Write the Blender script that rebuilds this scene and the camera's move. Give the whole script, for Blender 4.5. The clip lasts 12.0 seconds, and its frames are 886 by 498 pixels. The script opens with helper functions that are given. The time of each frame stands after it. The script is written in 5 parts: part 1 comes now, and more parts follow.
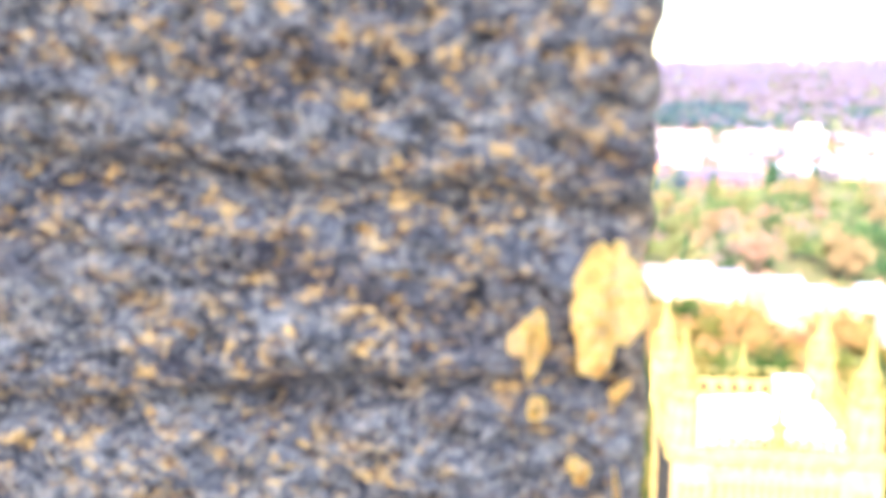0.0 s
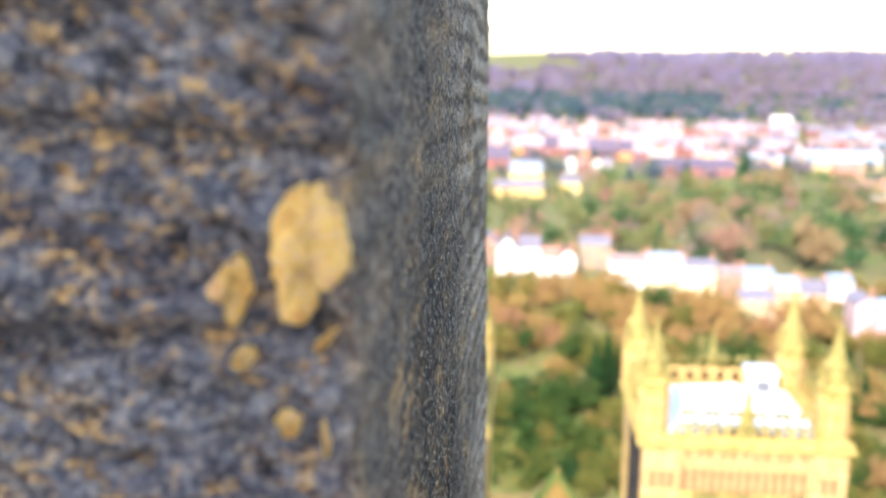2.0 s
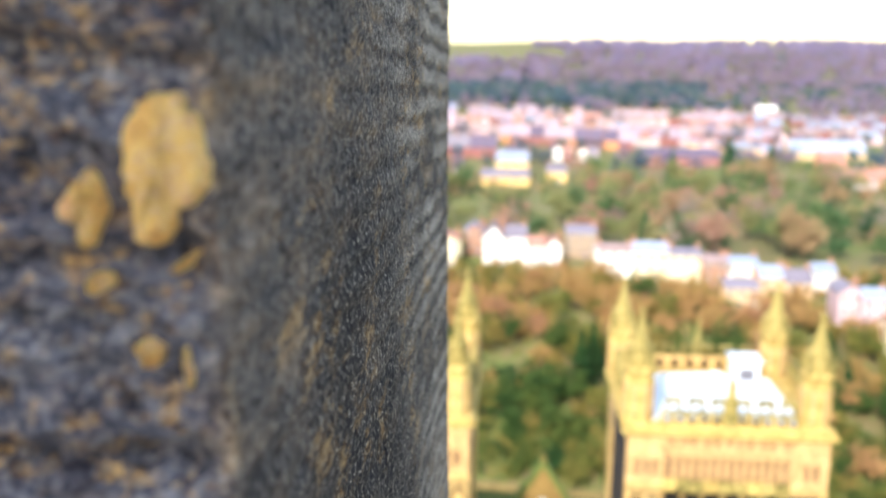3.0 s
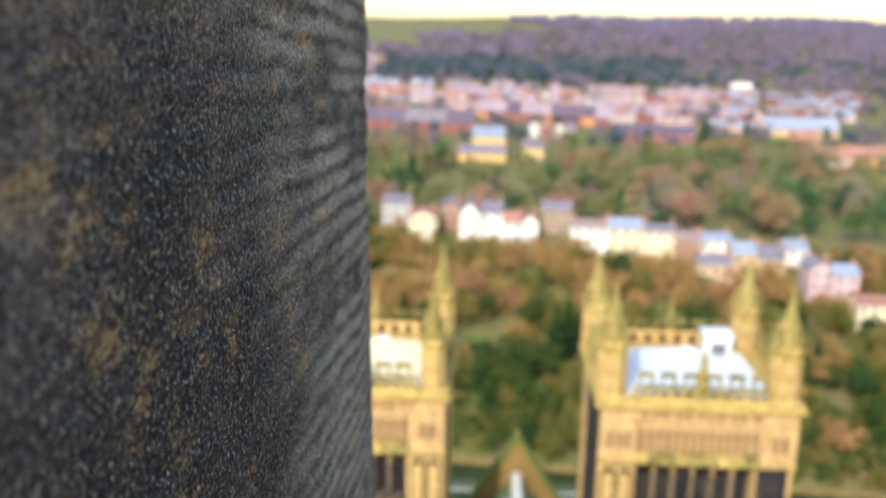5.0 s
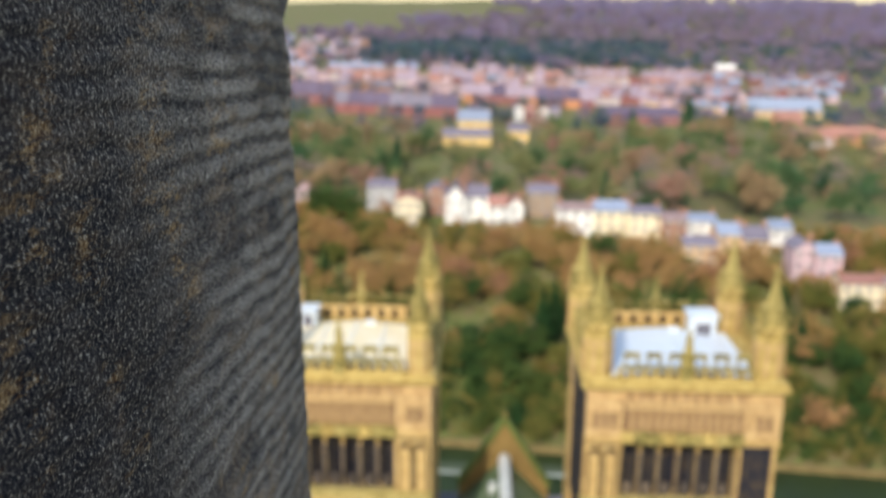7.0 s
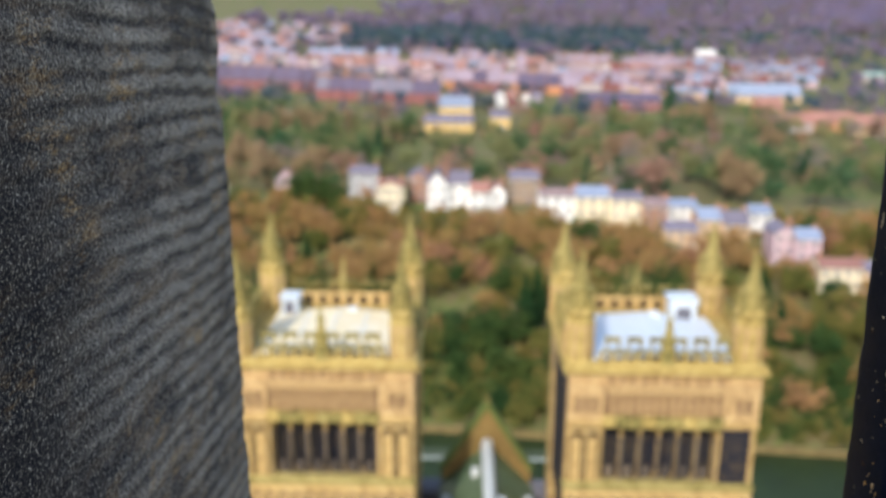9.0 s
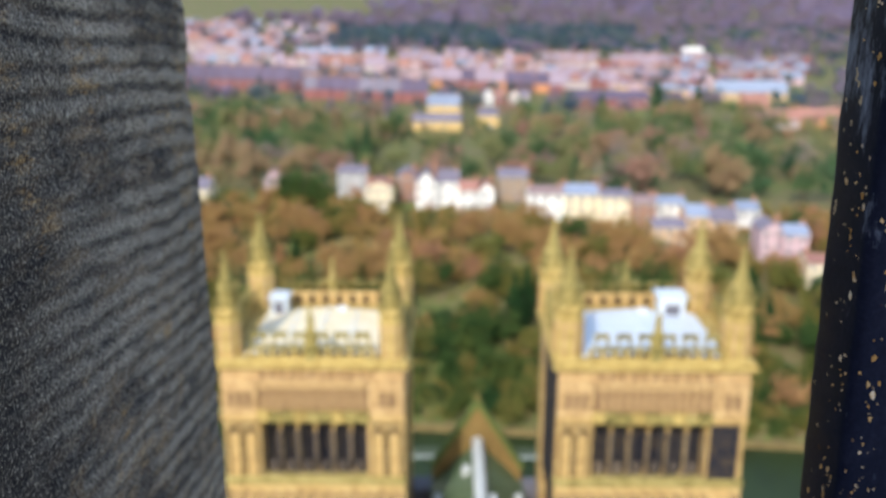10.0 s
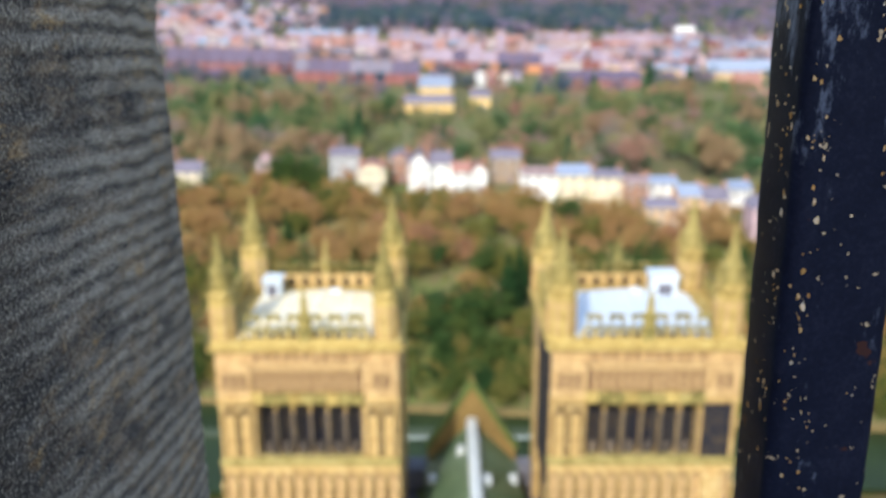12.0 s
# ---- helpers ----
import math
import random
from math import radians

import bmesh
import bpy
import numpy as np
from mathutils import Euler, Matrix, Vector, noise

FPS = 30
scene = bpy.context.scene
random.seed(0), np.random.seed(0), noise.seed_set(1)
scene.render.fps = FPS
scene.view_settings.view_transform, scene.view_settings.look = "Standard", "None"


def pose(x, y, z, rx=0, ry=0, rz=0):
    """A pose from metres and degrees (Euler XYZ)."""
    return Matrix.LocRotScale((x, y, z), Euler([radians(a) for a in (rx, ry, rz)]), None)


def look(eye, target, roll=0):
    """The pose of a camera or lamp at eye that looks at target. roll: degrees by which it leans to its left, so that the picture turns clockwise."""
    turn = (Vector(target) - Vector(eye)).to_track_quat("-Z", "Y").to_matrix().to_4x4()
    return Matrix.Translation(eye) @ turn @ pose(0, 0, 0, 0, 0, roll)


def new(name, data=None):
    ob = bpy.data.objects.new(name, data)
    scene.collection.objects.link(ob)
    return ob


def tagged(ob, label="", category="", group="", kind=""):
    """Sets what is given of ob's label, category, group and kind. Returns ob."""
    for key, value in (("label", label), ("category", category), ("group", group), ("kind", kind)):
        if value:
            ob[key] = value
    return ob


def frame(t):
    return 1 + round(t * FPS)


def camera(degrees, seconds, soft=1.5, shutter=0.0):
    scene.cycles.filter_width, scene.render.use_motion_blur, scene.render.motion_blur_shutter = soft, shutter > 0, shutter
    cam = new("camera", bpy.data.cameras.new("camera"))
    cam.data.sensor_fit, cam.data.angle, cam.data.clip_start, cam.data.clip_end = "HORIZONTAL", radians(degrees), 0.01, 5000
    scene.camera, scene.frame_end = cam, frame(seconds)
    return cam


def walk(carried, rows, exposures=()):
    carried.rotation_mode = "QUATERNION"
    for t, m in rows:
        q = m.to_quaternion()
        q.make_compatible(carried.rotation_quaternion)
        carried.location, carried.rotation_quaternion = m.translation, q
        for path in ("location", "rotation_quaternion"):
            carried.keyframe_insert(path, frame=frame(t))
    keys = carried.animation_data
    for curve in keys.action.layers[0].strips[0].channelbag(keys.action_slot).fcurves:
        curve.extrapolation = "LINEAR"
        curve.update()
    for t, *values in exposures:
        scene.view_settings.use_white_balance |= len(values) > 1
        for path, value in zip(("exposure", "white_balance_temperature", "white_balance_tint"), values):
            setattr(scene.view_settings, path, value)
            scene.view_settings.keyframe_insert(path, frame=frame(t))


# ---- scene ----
# ---- camera and walk ----
cam = camera(53.67, 12.0, soft=1.8)
cam.data.dof.use_dof = True
cam.data.dof.focus_distance = 0.43
cam.data.dof.aperture_fstop = 7.8

ROWS = [
    (0.0, look((0.0000, 0.0000, 62.0000), (-1.281, 9.731, 60.087), -0.33)),
    (0.5, look((0.0202, -0.0039, 61.9995), (-1.197, 9.726, 60.040), -0.13)),
    (1.0, look((0.0352, 0.0049, 61.9947), (-1.101, 9.737, 59.997), 0.17)),
    (1.5, look((0.0496, 0.0095, 61.9916), (-1.010, 9.749, 59.985), 0.16)),
    (2.0, look((0.0606, 0.0132, 61.9882), (-0.933, 9.752, 59.945), 0.28)),
    (2.5, look((0.0709, 0.0187, 61.9787), (-0.816, 9.753, 59.867), 0.58)),
    (3.0, look((0.0849, 0.0232, 61.9710), (-0.750, 9.751, 59.811), 0.42)),
    (3.5, look((0.0978, 0.0268, 61.9627), (-0.656, 9.750, 59.749), 0.37)),
    (5.5, look((0.1598, 0.0438, 61.9267), (-0.353, 9.719, 59.453), 0.81)),
    (6.0, look((0.1785, 0.0436, 61.9172), (-0.299, 9.713, 59.413), 0.46)),
    (6.5, look((0.1921, 0.0421, 61.9077), (-0.259, 9.702, 59.360), 0.41)),
    (7.0, look((0.2045, 0.0388, 61.8955), (-0.196, 9.688, 59.299), 0.48)),
    (9.0, look((0.2602, 0.0301, 61.8687), (0.062, 9.645, 59.127), 0.47)),
    (9.5, look((0.2707, 0.0270, 61.8683), (0.144, 9.647, 59.142), 0.23)),
    (10.0, look((0.2803, 0.0231, 61.8646), (0.204, 9.636, 59.110), 0.20)),
    (10.5, look((0.2895, 0.0120, 61.8589), (0.245, 9.616, 59.075), 0.19)),
    (11.0, look((0.2980, 0.0038, 61.8509), (0.299, 9.591, 59.006), 0.11)),
    (11.5, look((0.3063, -0.0063, 61.8446), (0.317, 9.567, 58.954), -0.03)),
    (12.0, look((0.3095, -0.0144, 61.8331), (0.310, 9.540, 58.882), -0.17)),
]
walk(cam, ROWS, exposures=[
    (0.0, 2.8, 6750, 12), (0.5, 2.5, 6750, 12), (1.0, 2.2, 6800, 12), (1.5, 2.0, 6800, 12), (2.5, 1.7, 6850, 12), (3.5, 1.37, 6900, 11.5),
    (5.5, 0.85, 6900, 11.5), (7.0, 0.62, 6850, 12), (9.0, 0.64, 6550, 13), (12.0, 0.86, 6400, 11)])

# ---- world and sun ----
SUN_AZ, SUN_EL = radians(-20), radians(37)     # behind the camera, to its left
world = bpy.data.worlds.new("world")
scene.world = world
world.use_nodes = True
wn, wl = world.node_tree.nodes, world.node_tree.links
sky = wn.new("ShaderNodeTexSky")
sky.sky_type, sky.sun_disc = "NISHITA", False
sky.sun_elevation, sky.sun_rotation = SUN_EL, math.pi - SUN_AZ
sky.air_density, sky.dust_density = 1.3, 1.1
wn["Background"].inputs["Strength"].default_value = 0.15
wl.new(sky.outputs[0], wn["Background"].inputs["Color"])
sun = new("sun", bpy.data.lights.new("sun", "SUN"))
sun.data.energy, sun.data.angle, sun.data.color = 2.15, radians(0.6), (1.0, 0.94, 0.84)
sun_from = Vector((math.sin(SUN_AZ) * math.cos(SUN_EL), -math.cos(SUN_AZ) * math.cos(SUN_EL), math.sin(SUN_EL)))
sun.matrix_world = look(sun_from * 100, (0, 0, 0))

# ---- materials ----
def mat(name, stops, scale=1.0, rough=0.85, bump=0.3, fine=8.0, metal=0.0, detail=6.0, stretch=(1, 1, 1), object_random=0.0, spec=0.3, relief=0.02):
    """Ramp of colours over a mix of coarse and fine noise, with bump."""
    m = bpy.data.materials.new(name)
    m.use_nodes = True
    n, l = m.node_tree.nodes, m.node_tree.links
    b = n["Principled BSDF"]
    b.inputs["Roughness"].default_value, b.inputs["Metallic"].default_value = rough, metal
    b.inputs["Specular IOR Level"].default_value = spec
    tc, mp = n.new("ShaderNodeTexCoord"), n.new("ShaderNodeMapping")
    mp.inputs["Scale"].default_value = stretch
    l.new(tc.outputs["Object"], mp.inputs["Vector"])
    n1, n2 = n.new("ShaderNodeTexNoise"), n.new("ShaderNodeTexNoise")
    for nn, s in ((n1, scale), (n2, scale * fine)):
        nn.inputs["Scale"].default_value, nn.inputs["Detail"].default_value = s, detail
        nn.inputs["Roughness"].default_value = 0.62
        l.new(mp.outputs[0], nn.inputs["Vector"])
    mix = n.new("ShaderNodeMix")
    mix.inputs[0].default_value = 0.5
    l.new(n1.outputs[0], mix.inputs[2])
    l.new(n2.outputs[0], mix.inputs[3])
    value = mix.outputs[0]
    if object_random:
        oi, ma = n.new("ShaderNodeObjectInfo"), n.new("ShaderNodeMath")
        ma.operation = "MULTIPLY_ADD"
        ma.inputs[1].default_value = object_random
        l.new(oi.outputs["Random"], ma.inputs[0])
        l.new(value, ma.inputs[2])
        sub = n.new("ShaderNodeMath")
        sub.operation = "SUBTRACT"
        sub.inputs[1].default_value = object_random / 2
        l.new(ma.outputs[0], sub.inputs[0])
        value = sub.outputs[0]
    ramp = n.new("ShaderNodeValToRGB")
    e = ramp.color_ramp.elements
    while len(e) < len(stops):
        e.new(0.5)
    for k, (p, c) in enumerate(stops):
        e[k].position, e[k].color = p, (*c, 1)
    l.new(value, ramp.inputs[0])
    l.new(ramp.outputs[0], b.inputs["Base Color"])
    if bump:
        bp = n.new("ShaderNodeBump")
        bp.inputs["Strength"].default_value, bp.inputs["Distance"].default_value = bump, relief
        l.new(n2.outputs[0], bp.inputs["Height"])
        l.new(bp.outputs[0], b.inputs["Normal"])
    return m


def soft(c, d=0.25):
    """Three stops round one colour."""
    return [(0.3, [v * (1 - d) for v in c]), (0.5, c), (0.7, [min(1, v * (1 + d)) for v in c])]


M_TOWER = mat("warm_sandstone", [(0.36, (0.26, 0.16, 0.07)), (0.46, (0.48, 0.32, 0.125)), (0.54, (0.58, 0.405, 0.17)), (0.64, (0.64, 0.49, 0.25))], 1.3, 0.9, 0.4, 9, object_random=0.08)
M_FRIEZE = mat("pinkish_sandstone", [(0.36, (0.24, 0.14, 0.07)), (0.48, (0.50, 0.33, 0.15)), (0.62, (0.66, 0.47, 0.24))], 1.6, 0.9, 0.4, 8)
# frieze brown deepened to paint the shade behind the arches
M_FRIEZEBACK = mat("frieze_shade_stone", [(0.36, (0.11, 0.06, 0.035)), (0.5, (0.22, 0.13, 0.075)), (0.64, (0.36, 0.24, 0.14))], 1.6, 0.9, 0.4, 7)
M_MOSSY = mat("lichened_sandstone", [(0.34, (0.05, 0.045, 0.018)), (0.44, (0.19, 0.16, 0.05)), (0.53, (0.35, 0.28, 0.095)), (0.62, (0.44, 0.35, 0.14)), (0.70, (0.2, 0.23, 0.075))], 1.6, 0.92, 0.5, 6, object_random=0.1)
M_GOLD = mat("golden_lichened_stone", [(0.34, (0.12, 0.085, 0.03)), (0.44, (0.34, 0.24, 0.075)), (0.53, (0.50, 0.37, 0.125)), (0.62, (0.56, 0.43, 0.17)), (0.72, (0.30, 0.28, 0.09))], 1.5, 0.92, 0.5, 7, object_random=0.08)
# dark brown that paints the shade in gaps and niches
M_SHADE = mat("shaded_gap_stone", soft((0.07, 0.045, 0.025), 0.4), 1.2, 0.95, 0.3, 6)
M_GABLE = mat("dull_ochre_gable_stone", soft((0.24, 0.16, 0.055), 0.45), 1.2, 0.9, 0.4, 6)
# sooty stone with the navy of deep shade mixed into its colour
M_SOOTSHADE = mat("soot_and_shade_stone", [(0.36, (0.008, 0.009, 0.016)), (0.5, (0.02, 0.02, 0.03)), (0.58, (0.06, 0.045, 0.03)), (0.68, (0.3, 0.2, 0.1))], 1.2, 0.92, 0.4, 7)
M_LOUVRE = mat("grey_louvre_slate", soft((0.06, 0.055, 0.055), 0.5), 1.5, 0.85, 0.3, 6, object_random=0.15)
M_GREYSTONE = mat("weathered_grey_brown_stone", [(0.34, (0.03, 0.028, 0.03)), (0.5, (0.12, 0.095, 0.075)), (0.66, (0.32, 0.24, 0.15))], 1.5, 0.9, 0.4, 6, object_random=0.15)
M_LEAD = mat("pale_lead_roof", [(0.3, (0.58, 0.66, 0.74)), (0.5, (0.68, 0.76, 0.84)), (0.7, (0.76, 0.82, 0.88))], 0.7, 0.42, 0.15, 7, metal=0.0, spec=0.6)
# left tower's lead, the sun's cream glint put into its colour
M_SUNLEAD = mat("sun_painted_pale_roof", [(0.36, (0.80, 0.68, 0.44)), (0.5, (0.88, 0.78, 0.54)), (0.62, (0.86, 0.82, 0.70))], 0.5, 0.75, 0.15, 7, spec=0.15)
M_GREENLEAD = mat("green_grey_lead", [(0.32, (0.035, 0.065, 0.035)), (0.5, (0.08, 0.13, 0.065)), (0.68, (0.16, 0.22, 0.13))], 0.5, 0.3, 0.2, 8, spec=0.6)
M_RIDGE = mat("bright_lead_ridge", soft((0.62, 0.66, 0.66), 0.12), 0.8, 0.35, 0.1, 8, spec=0.6)
M_GREENMOSS = mat("green_moss_on_stone", soft((0.13, 0.17, 0.045), 0.4), 1.5, 0.95, 0.4, 6)
M_BLUEWALL = mat("shaded_grey_stone", soft((0.16, 0.16, 0.19), 0.35), 0.8, 0.9, 0.3, 7)


# ---- helpers for meshes ----
def part(name, bm, material, parent, label=""):
    me = bpy.data.meshes.new(name)
    bm.to_mesh(me)
    bm.free()
    if material:
        me.materials.append(material)
    ob = new(name, me)
    ob.parent = parent
    return tagged(ob, label)


def same(name, ob, parent, m, label=""):
    """Another object on ob's mesh, at the pose m under parent."""
    o = new(name, ob.data)
    o.parent = parent
    o.matrix_basis = m
    return tagged(o, label)


def empty(name, m=None):
    ob = new(name)
    ob.empty_display_size = 0.3
    if m is not None:
        ob.matrix_world = m
    return ob


def box(bm, x0, x1, y0, y1, z0, z1, taper=0.0):
    t = taper
    v = [bm.verts.new(p) for p in ((x0, y0, z0), (x1, y0, z0), (x1, y1, z0), (x0, y1, z0), (x0 + t, y0 + t, z1), (x1 - t, y0 + t, z1), (x1 - t, y1 - t, z1), (x0 + t, y1 - t, z1))]
    for f in ((3, 2, 1, 0), (4, 5, 6, 7), (0, 1, 5, 4), (1, 2, 6, 5), (2, 3, 7, 6), (3, 0, 4, 7)):
        bm.faces.new([v[i] for i in f])
    return bm


def slab(*a, bevel=0.0, **k):
    bm = box(bmesh.new(), *a, **k)
    if bevel:
        bmesh.ops.bevel(bm, geom=bm.edges[:], offset=bevel, segments=1, affect="EDGES")
    return bm


def lathe(profile, n=8, bm=None, cx=0, cy=0, turn=0.0):
    """A turned solid from (radius, z) pairs."""
    bm = bm or bmesh.new()
    rings = []
    for r, z in profile:
        rings.append([bm.verts.new((cx + max(r, 0.004) * math.cos(turn + 2 * math.pi * k / n), cy + max(r, 0.004) * math.sin(turn + 2 * math.pi * k / n), z)) for k in range(n)])
    for a, b in zip(rings, rings[1:]):
        for k in range(n):
            bm.faces.new((a[k], a[(k + 1) % n], b[(k + 1) % n], b[k]))
    bm.faces.new(rings[0][::-1])
    bm.faces.new(rings[-1])
    return bm


def arch_plate(w, h, ow, oh, t, n=8, pointed=0.0):
    """A plate w by h, t thick, its face towards -y, with an arched opening ow by oh from the bottom."""
    bm = bmesh.new()
    r = ow / 2
    zs = oh - r * (1 + pointed)
    inner = [(-r, 0), (-r, zs)] + [(-r * math.cos(math.pi * k / n), zs + r * (1 + pointed) * math.sin(math.pi * k / n)) for k in range(1, n)] + [(r, zs), (r, 0)]
    outer = [(-w / 2, 0), (-w / 2, zs)] + [(-w / 2 + w * k / n, h) for k in range(1, n)] + [(w / 2, zs), (w / 2, 0)]
    rows = [[bm.verts.new((x, y, z)) for x, z in pts] for pts, y in ((outer, 0), (inner, 0), (inner, t))]
    for a, b in zip(rows, rows[1:]):
        for k in range(len(a) - 1):
            bm.faces.new((a[k], a[k + 1], b[k + 1], b[k]))
    c1, c2 = bm.verts.new((-w / 2, 0, h)), bm.verts.new((w / 2, 0, h))
    bm.faces.new((rows[0][1], c1, rows[0][2]))
    bm.faces.new((rows[0][n], c2, rows[0][n + 1]))
    bmesh.ops.recalc_face_normals(bm, faces=bm.faces[:])
    return bm


def arch_block(w, h, t, n=8):
    """A solid panel with a round head, its face towards -y."""
    bm = bmesh.new()
    r = w / 2
    pts = [(-r, 0), (r, 0)] + [(r * math.cos(math.pi * k / n), h - r + r * math.sin(math.pi * k / n)) for k in range(n + 1)]
    a = [bm.verts.new((x, 0, z)) for x, z in pts]
    b = [bm.verts.new((x, t, z)) for x, z in pts]
    bm.faces.new(a)
    for k in range(len(a)):
        bm.faces.new((a[k], a[(k + 1) % len(a)], b[(k + 1) % len(a)], b[k]))
    bmesh.ops.recalc_face_normals(bm, faces=bm.faces[:])
    return bm


def hash_noise(x, y, z, seed=0):
    """Smooth lattice noise in 0..1 for arrays."""
    xi, yi, zi = np.floor(x).astype(np.int64), np.floor(y).astype(np.int64), np.floor(z).astype(np.int64)
    fx, fy, fz = x - xi, y - yi, z - zi
    fx, fy, fz = (f * f * (3 - 2 * f) for f in (fx, fy, fz))

    def h(a, b, c):
        n = (a * 374761393 + b * 668265263 + c * 2147483647 + seed * 974634721) & 0xFFFFFFFF
        n = ((n ^ (n >> 13)) * 1274126177) & 0xFFFFFFFF
        return ((n ^ (n >> 16)) & 0xFFFF) / 65535.0
    out = 0
    for a in (0, 1):
        for b in (0, 1):
            for c in (0, 1):
                out = out + h(xi + a, yi + b, zi + c) * (fx if a else 1 - fx) * (fy if b else 1 - fy) * (fz if c else 1 - fz)
    return out


def fbm(x, y, z, octaves=4, seed=0):
    s, amp, tot = 0, 1.0, 0
    for o in range(octaves):
        s = s + amp * hash_noise(x * 2 ** o, y * 2 ** o, z * 2 ** o, seed + o)
        tot += amp
        amp *= 0.55
    return s / tot


def grid_mesh(name, co, nu, nv, material):
    """A sheet of nu by nv points."""
    idx = np.arange(nu * nv).reshape(nu, nv)
    q = np.stack([idx[:-1, :-1], idx[1:, :-1], idx[1:, 1:], idx[:-1, 1:]], -1).reshape(-1, 4)
    me = bpy.data.meshes.new(name)
    me.vertices.add(len(co))
    me.vertices.foreach_set("co", co.astype(np.float32).ravel())
    me.loops.add(q.size)
    me.loops.foreach_set("vertex_index", q.astype(np.int32).ravel())
    me.polygons.add(len(q))
    me.polygons.foreach_set("loop_start", np.arange(0, q.size, 4, dtype=np.int32))
    me.polygons.foreach_set("use_smooth", np.ones(len(q), dtype=bool))
    me.update(calc_edges=True)
    me.materials.append(material)
    return me


# ---- terrain ----
HY = np.array([-3000, 60, 78, 128, 133, 163, 168, 200, 238, 262, 300, 420, 560, 900, 1200, 1700, 2400, 3200, 4200])
HZ = np.array([0, 0, -2, -19, -23, -23, -18.5, -10, 0.5, 2, 1, 0, 0, 3, 8, 24, 62, 96, 92])


def height(x, y):
    slant = np.clip((y - 100) / 30, 0, 1) * np.clip((215 - y) / 40, 0, 1) * (9 + 0.095 * np.clip(x, -90, 150))
    z = np.interp(y + slant, HY, HZ)
    far = np.clip((y - 250) / 600, 0, 1)
    z = z + far * 9 * (fbm(x / 260, y / 260, x * 0 + 0.5, 3, 5) - 0.5)
    hill = np.clip((y - 1500) / 1500, 0, 1)
    return z + hill * 26 * np.sin(x / 700 + 1.0) * 0.6 + hill * 30 * (fbm(x / 500, y / 500, x * 0, 3, 9) - 0.5)


M_GROUND = mat("grass_and_leaf_litter", [(0.30, (0.05, 0.06, 0.015)), (0.44, (0.14, 0.17, 0.05)), (0.54, (0.18, 0.14, 0.07)), (0.66, (0.15, 0.20, 0.06)), (0.78, (0.22, 0.18, 0.1))], 0.03, 0.95, 0.5, 12, relief=0.3)
gy = np.concatenate([np.linspace(-3000, 40, 12), np.arange(50, 300, 4), np.arange(300, 1000, 20), np.arange(1000, 4300, 80)])
gu = np.linspace(-1, 1, 121)
gx = np.sign(gu) * (np.abs(gu) ** 1.6) * 3200
GX, GY = np.meshgrid(gx, gy, indexing="ij")
co = np.stack([GX.ravel(), GY.ravel(), height(GX.ravel(), GY.ravel())], 1)
ground = new("ground", grid_mesh("ground", co, len(gx), len(gy), M_GROUND))
tagged(ground, "grassy valley ground rising to wooded hills on the horizon", "ground", kind="structure")

M_WATER = mat("green_river_water", soft((0.028, 0.045, 0.016), 0.4), 0.1, 0.35, 0.3, 10, spec=0.15, relief=0.05)
river = part("water", slab(-900, 900, 128, 168, -20.6, -20.0), M_WATER, None)
tagged(river, "dark green river water below the wooded bank", "river", kind="structure")
M_FOAM = mat("white_weir_foam", soft((0.3, 0.34, 0.31), 0.5), 0.3, 0.7, 0.5, 8)
M_WEIRSTONE = mat("wet_weir_stone", soft((0.07, 0.09, 0.05), 0.3), 0.5, 0.5, 0.3, 8)
M_BANK = mat("ochre_brown_bank", soft((0.2, 0.15, 0.06), 0.45), 0.4, 0.9, 0.4, 8)
weir = empty("weir")
tagged(weir, "low river weir with a line of white foam", "weir")
part("sill", slab(-60, 40, 146, 149, -20.4, -19.7, bevel=0.1), M_WEIRSTONE, weir)
part("foam", slab(-7.0, 21.4, 145.2, 145.9, -20.3, -19.75, bevel=0.1), M_FOAM, weir, "white foam of falling water")
bank = part("river_wall", slab(-95, 150, -0.55, 0.55, -21, -18.7, bevel=0.1), M_BANK, None)
bank.matrix_world = pose(0, 155.6, 0, 0, 0, -5.43)
tagged(bank, "ochre stone retaining wall along the riverside path", "wall", kind="structure")

# ---- the parapet that the camera looks through ----
Z0 = 62.0


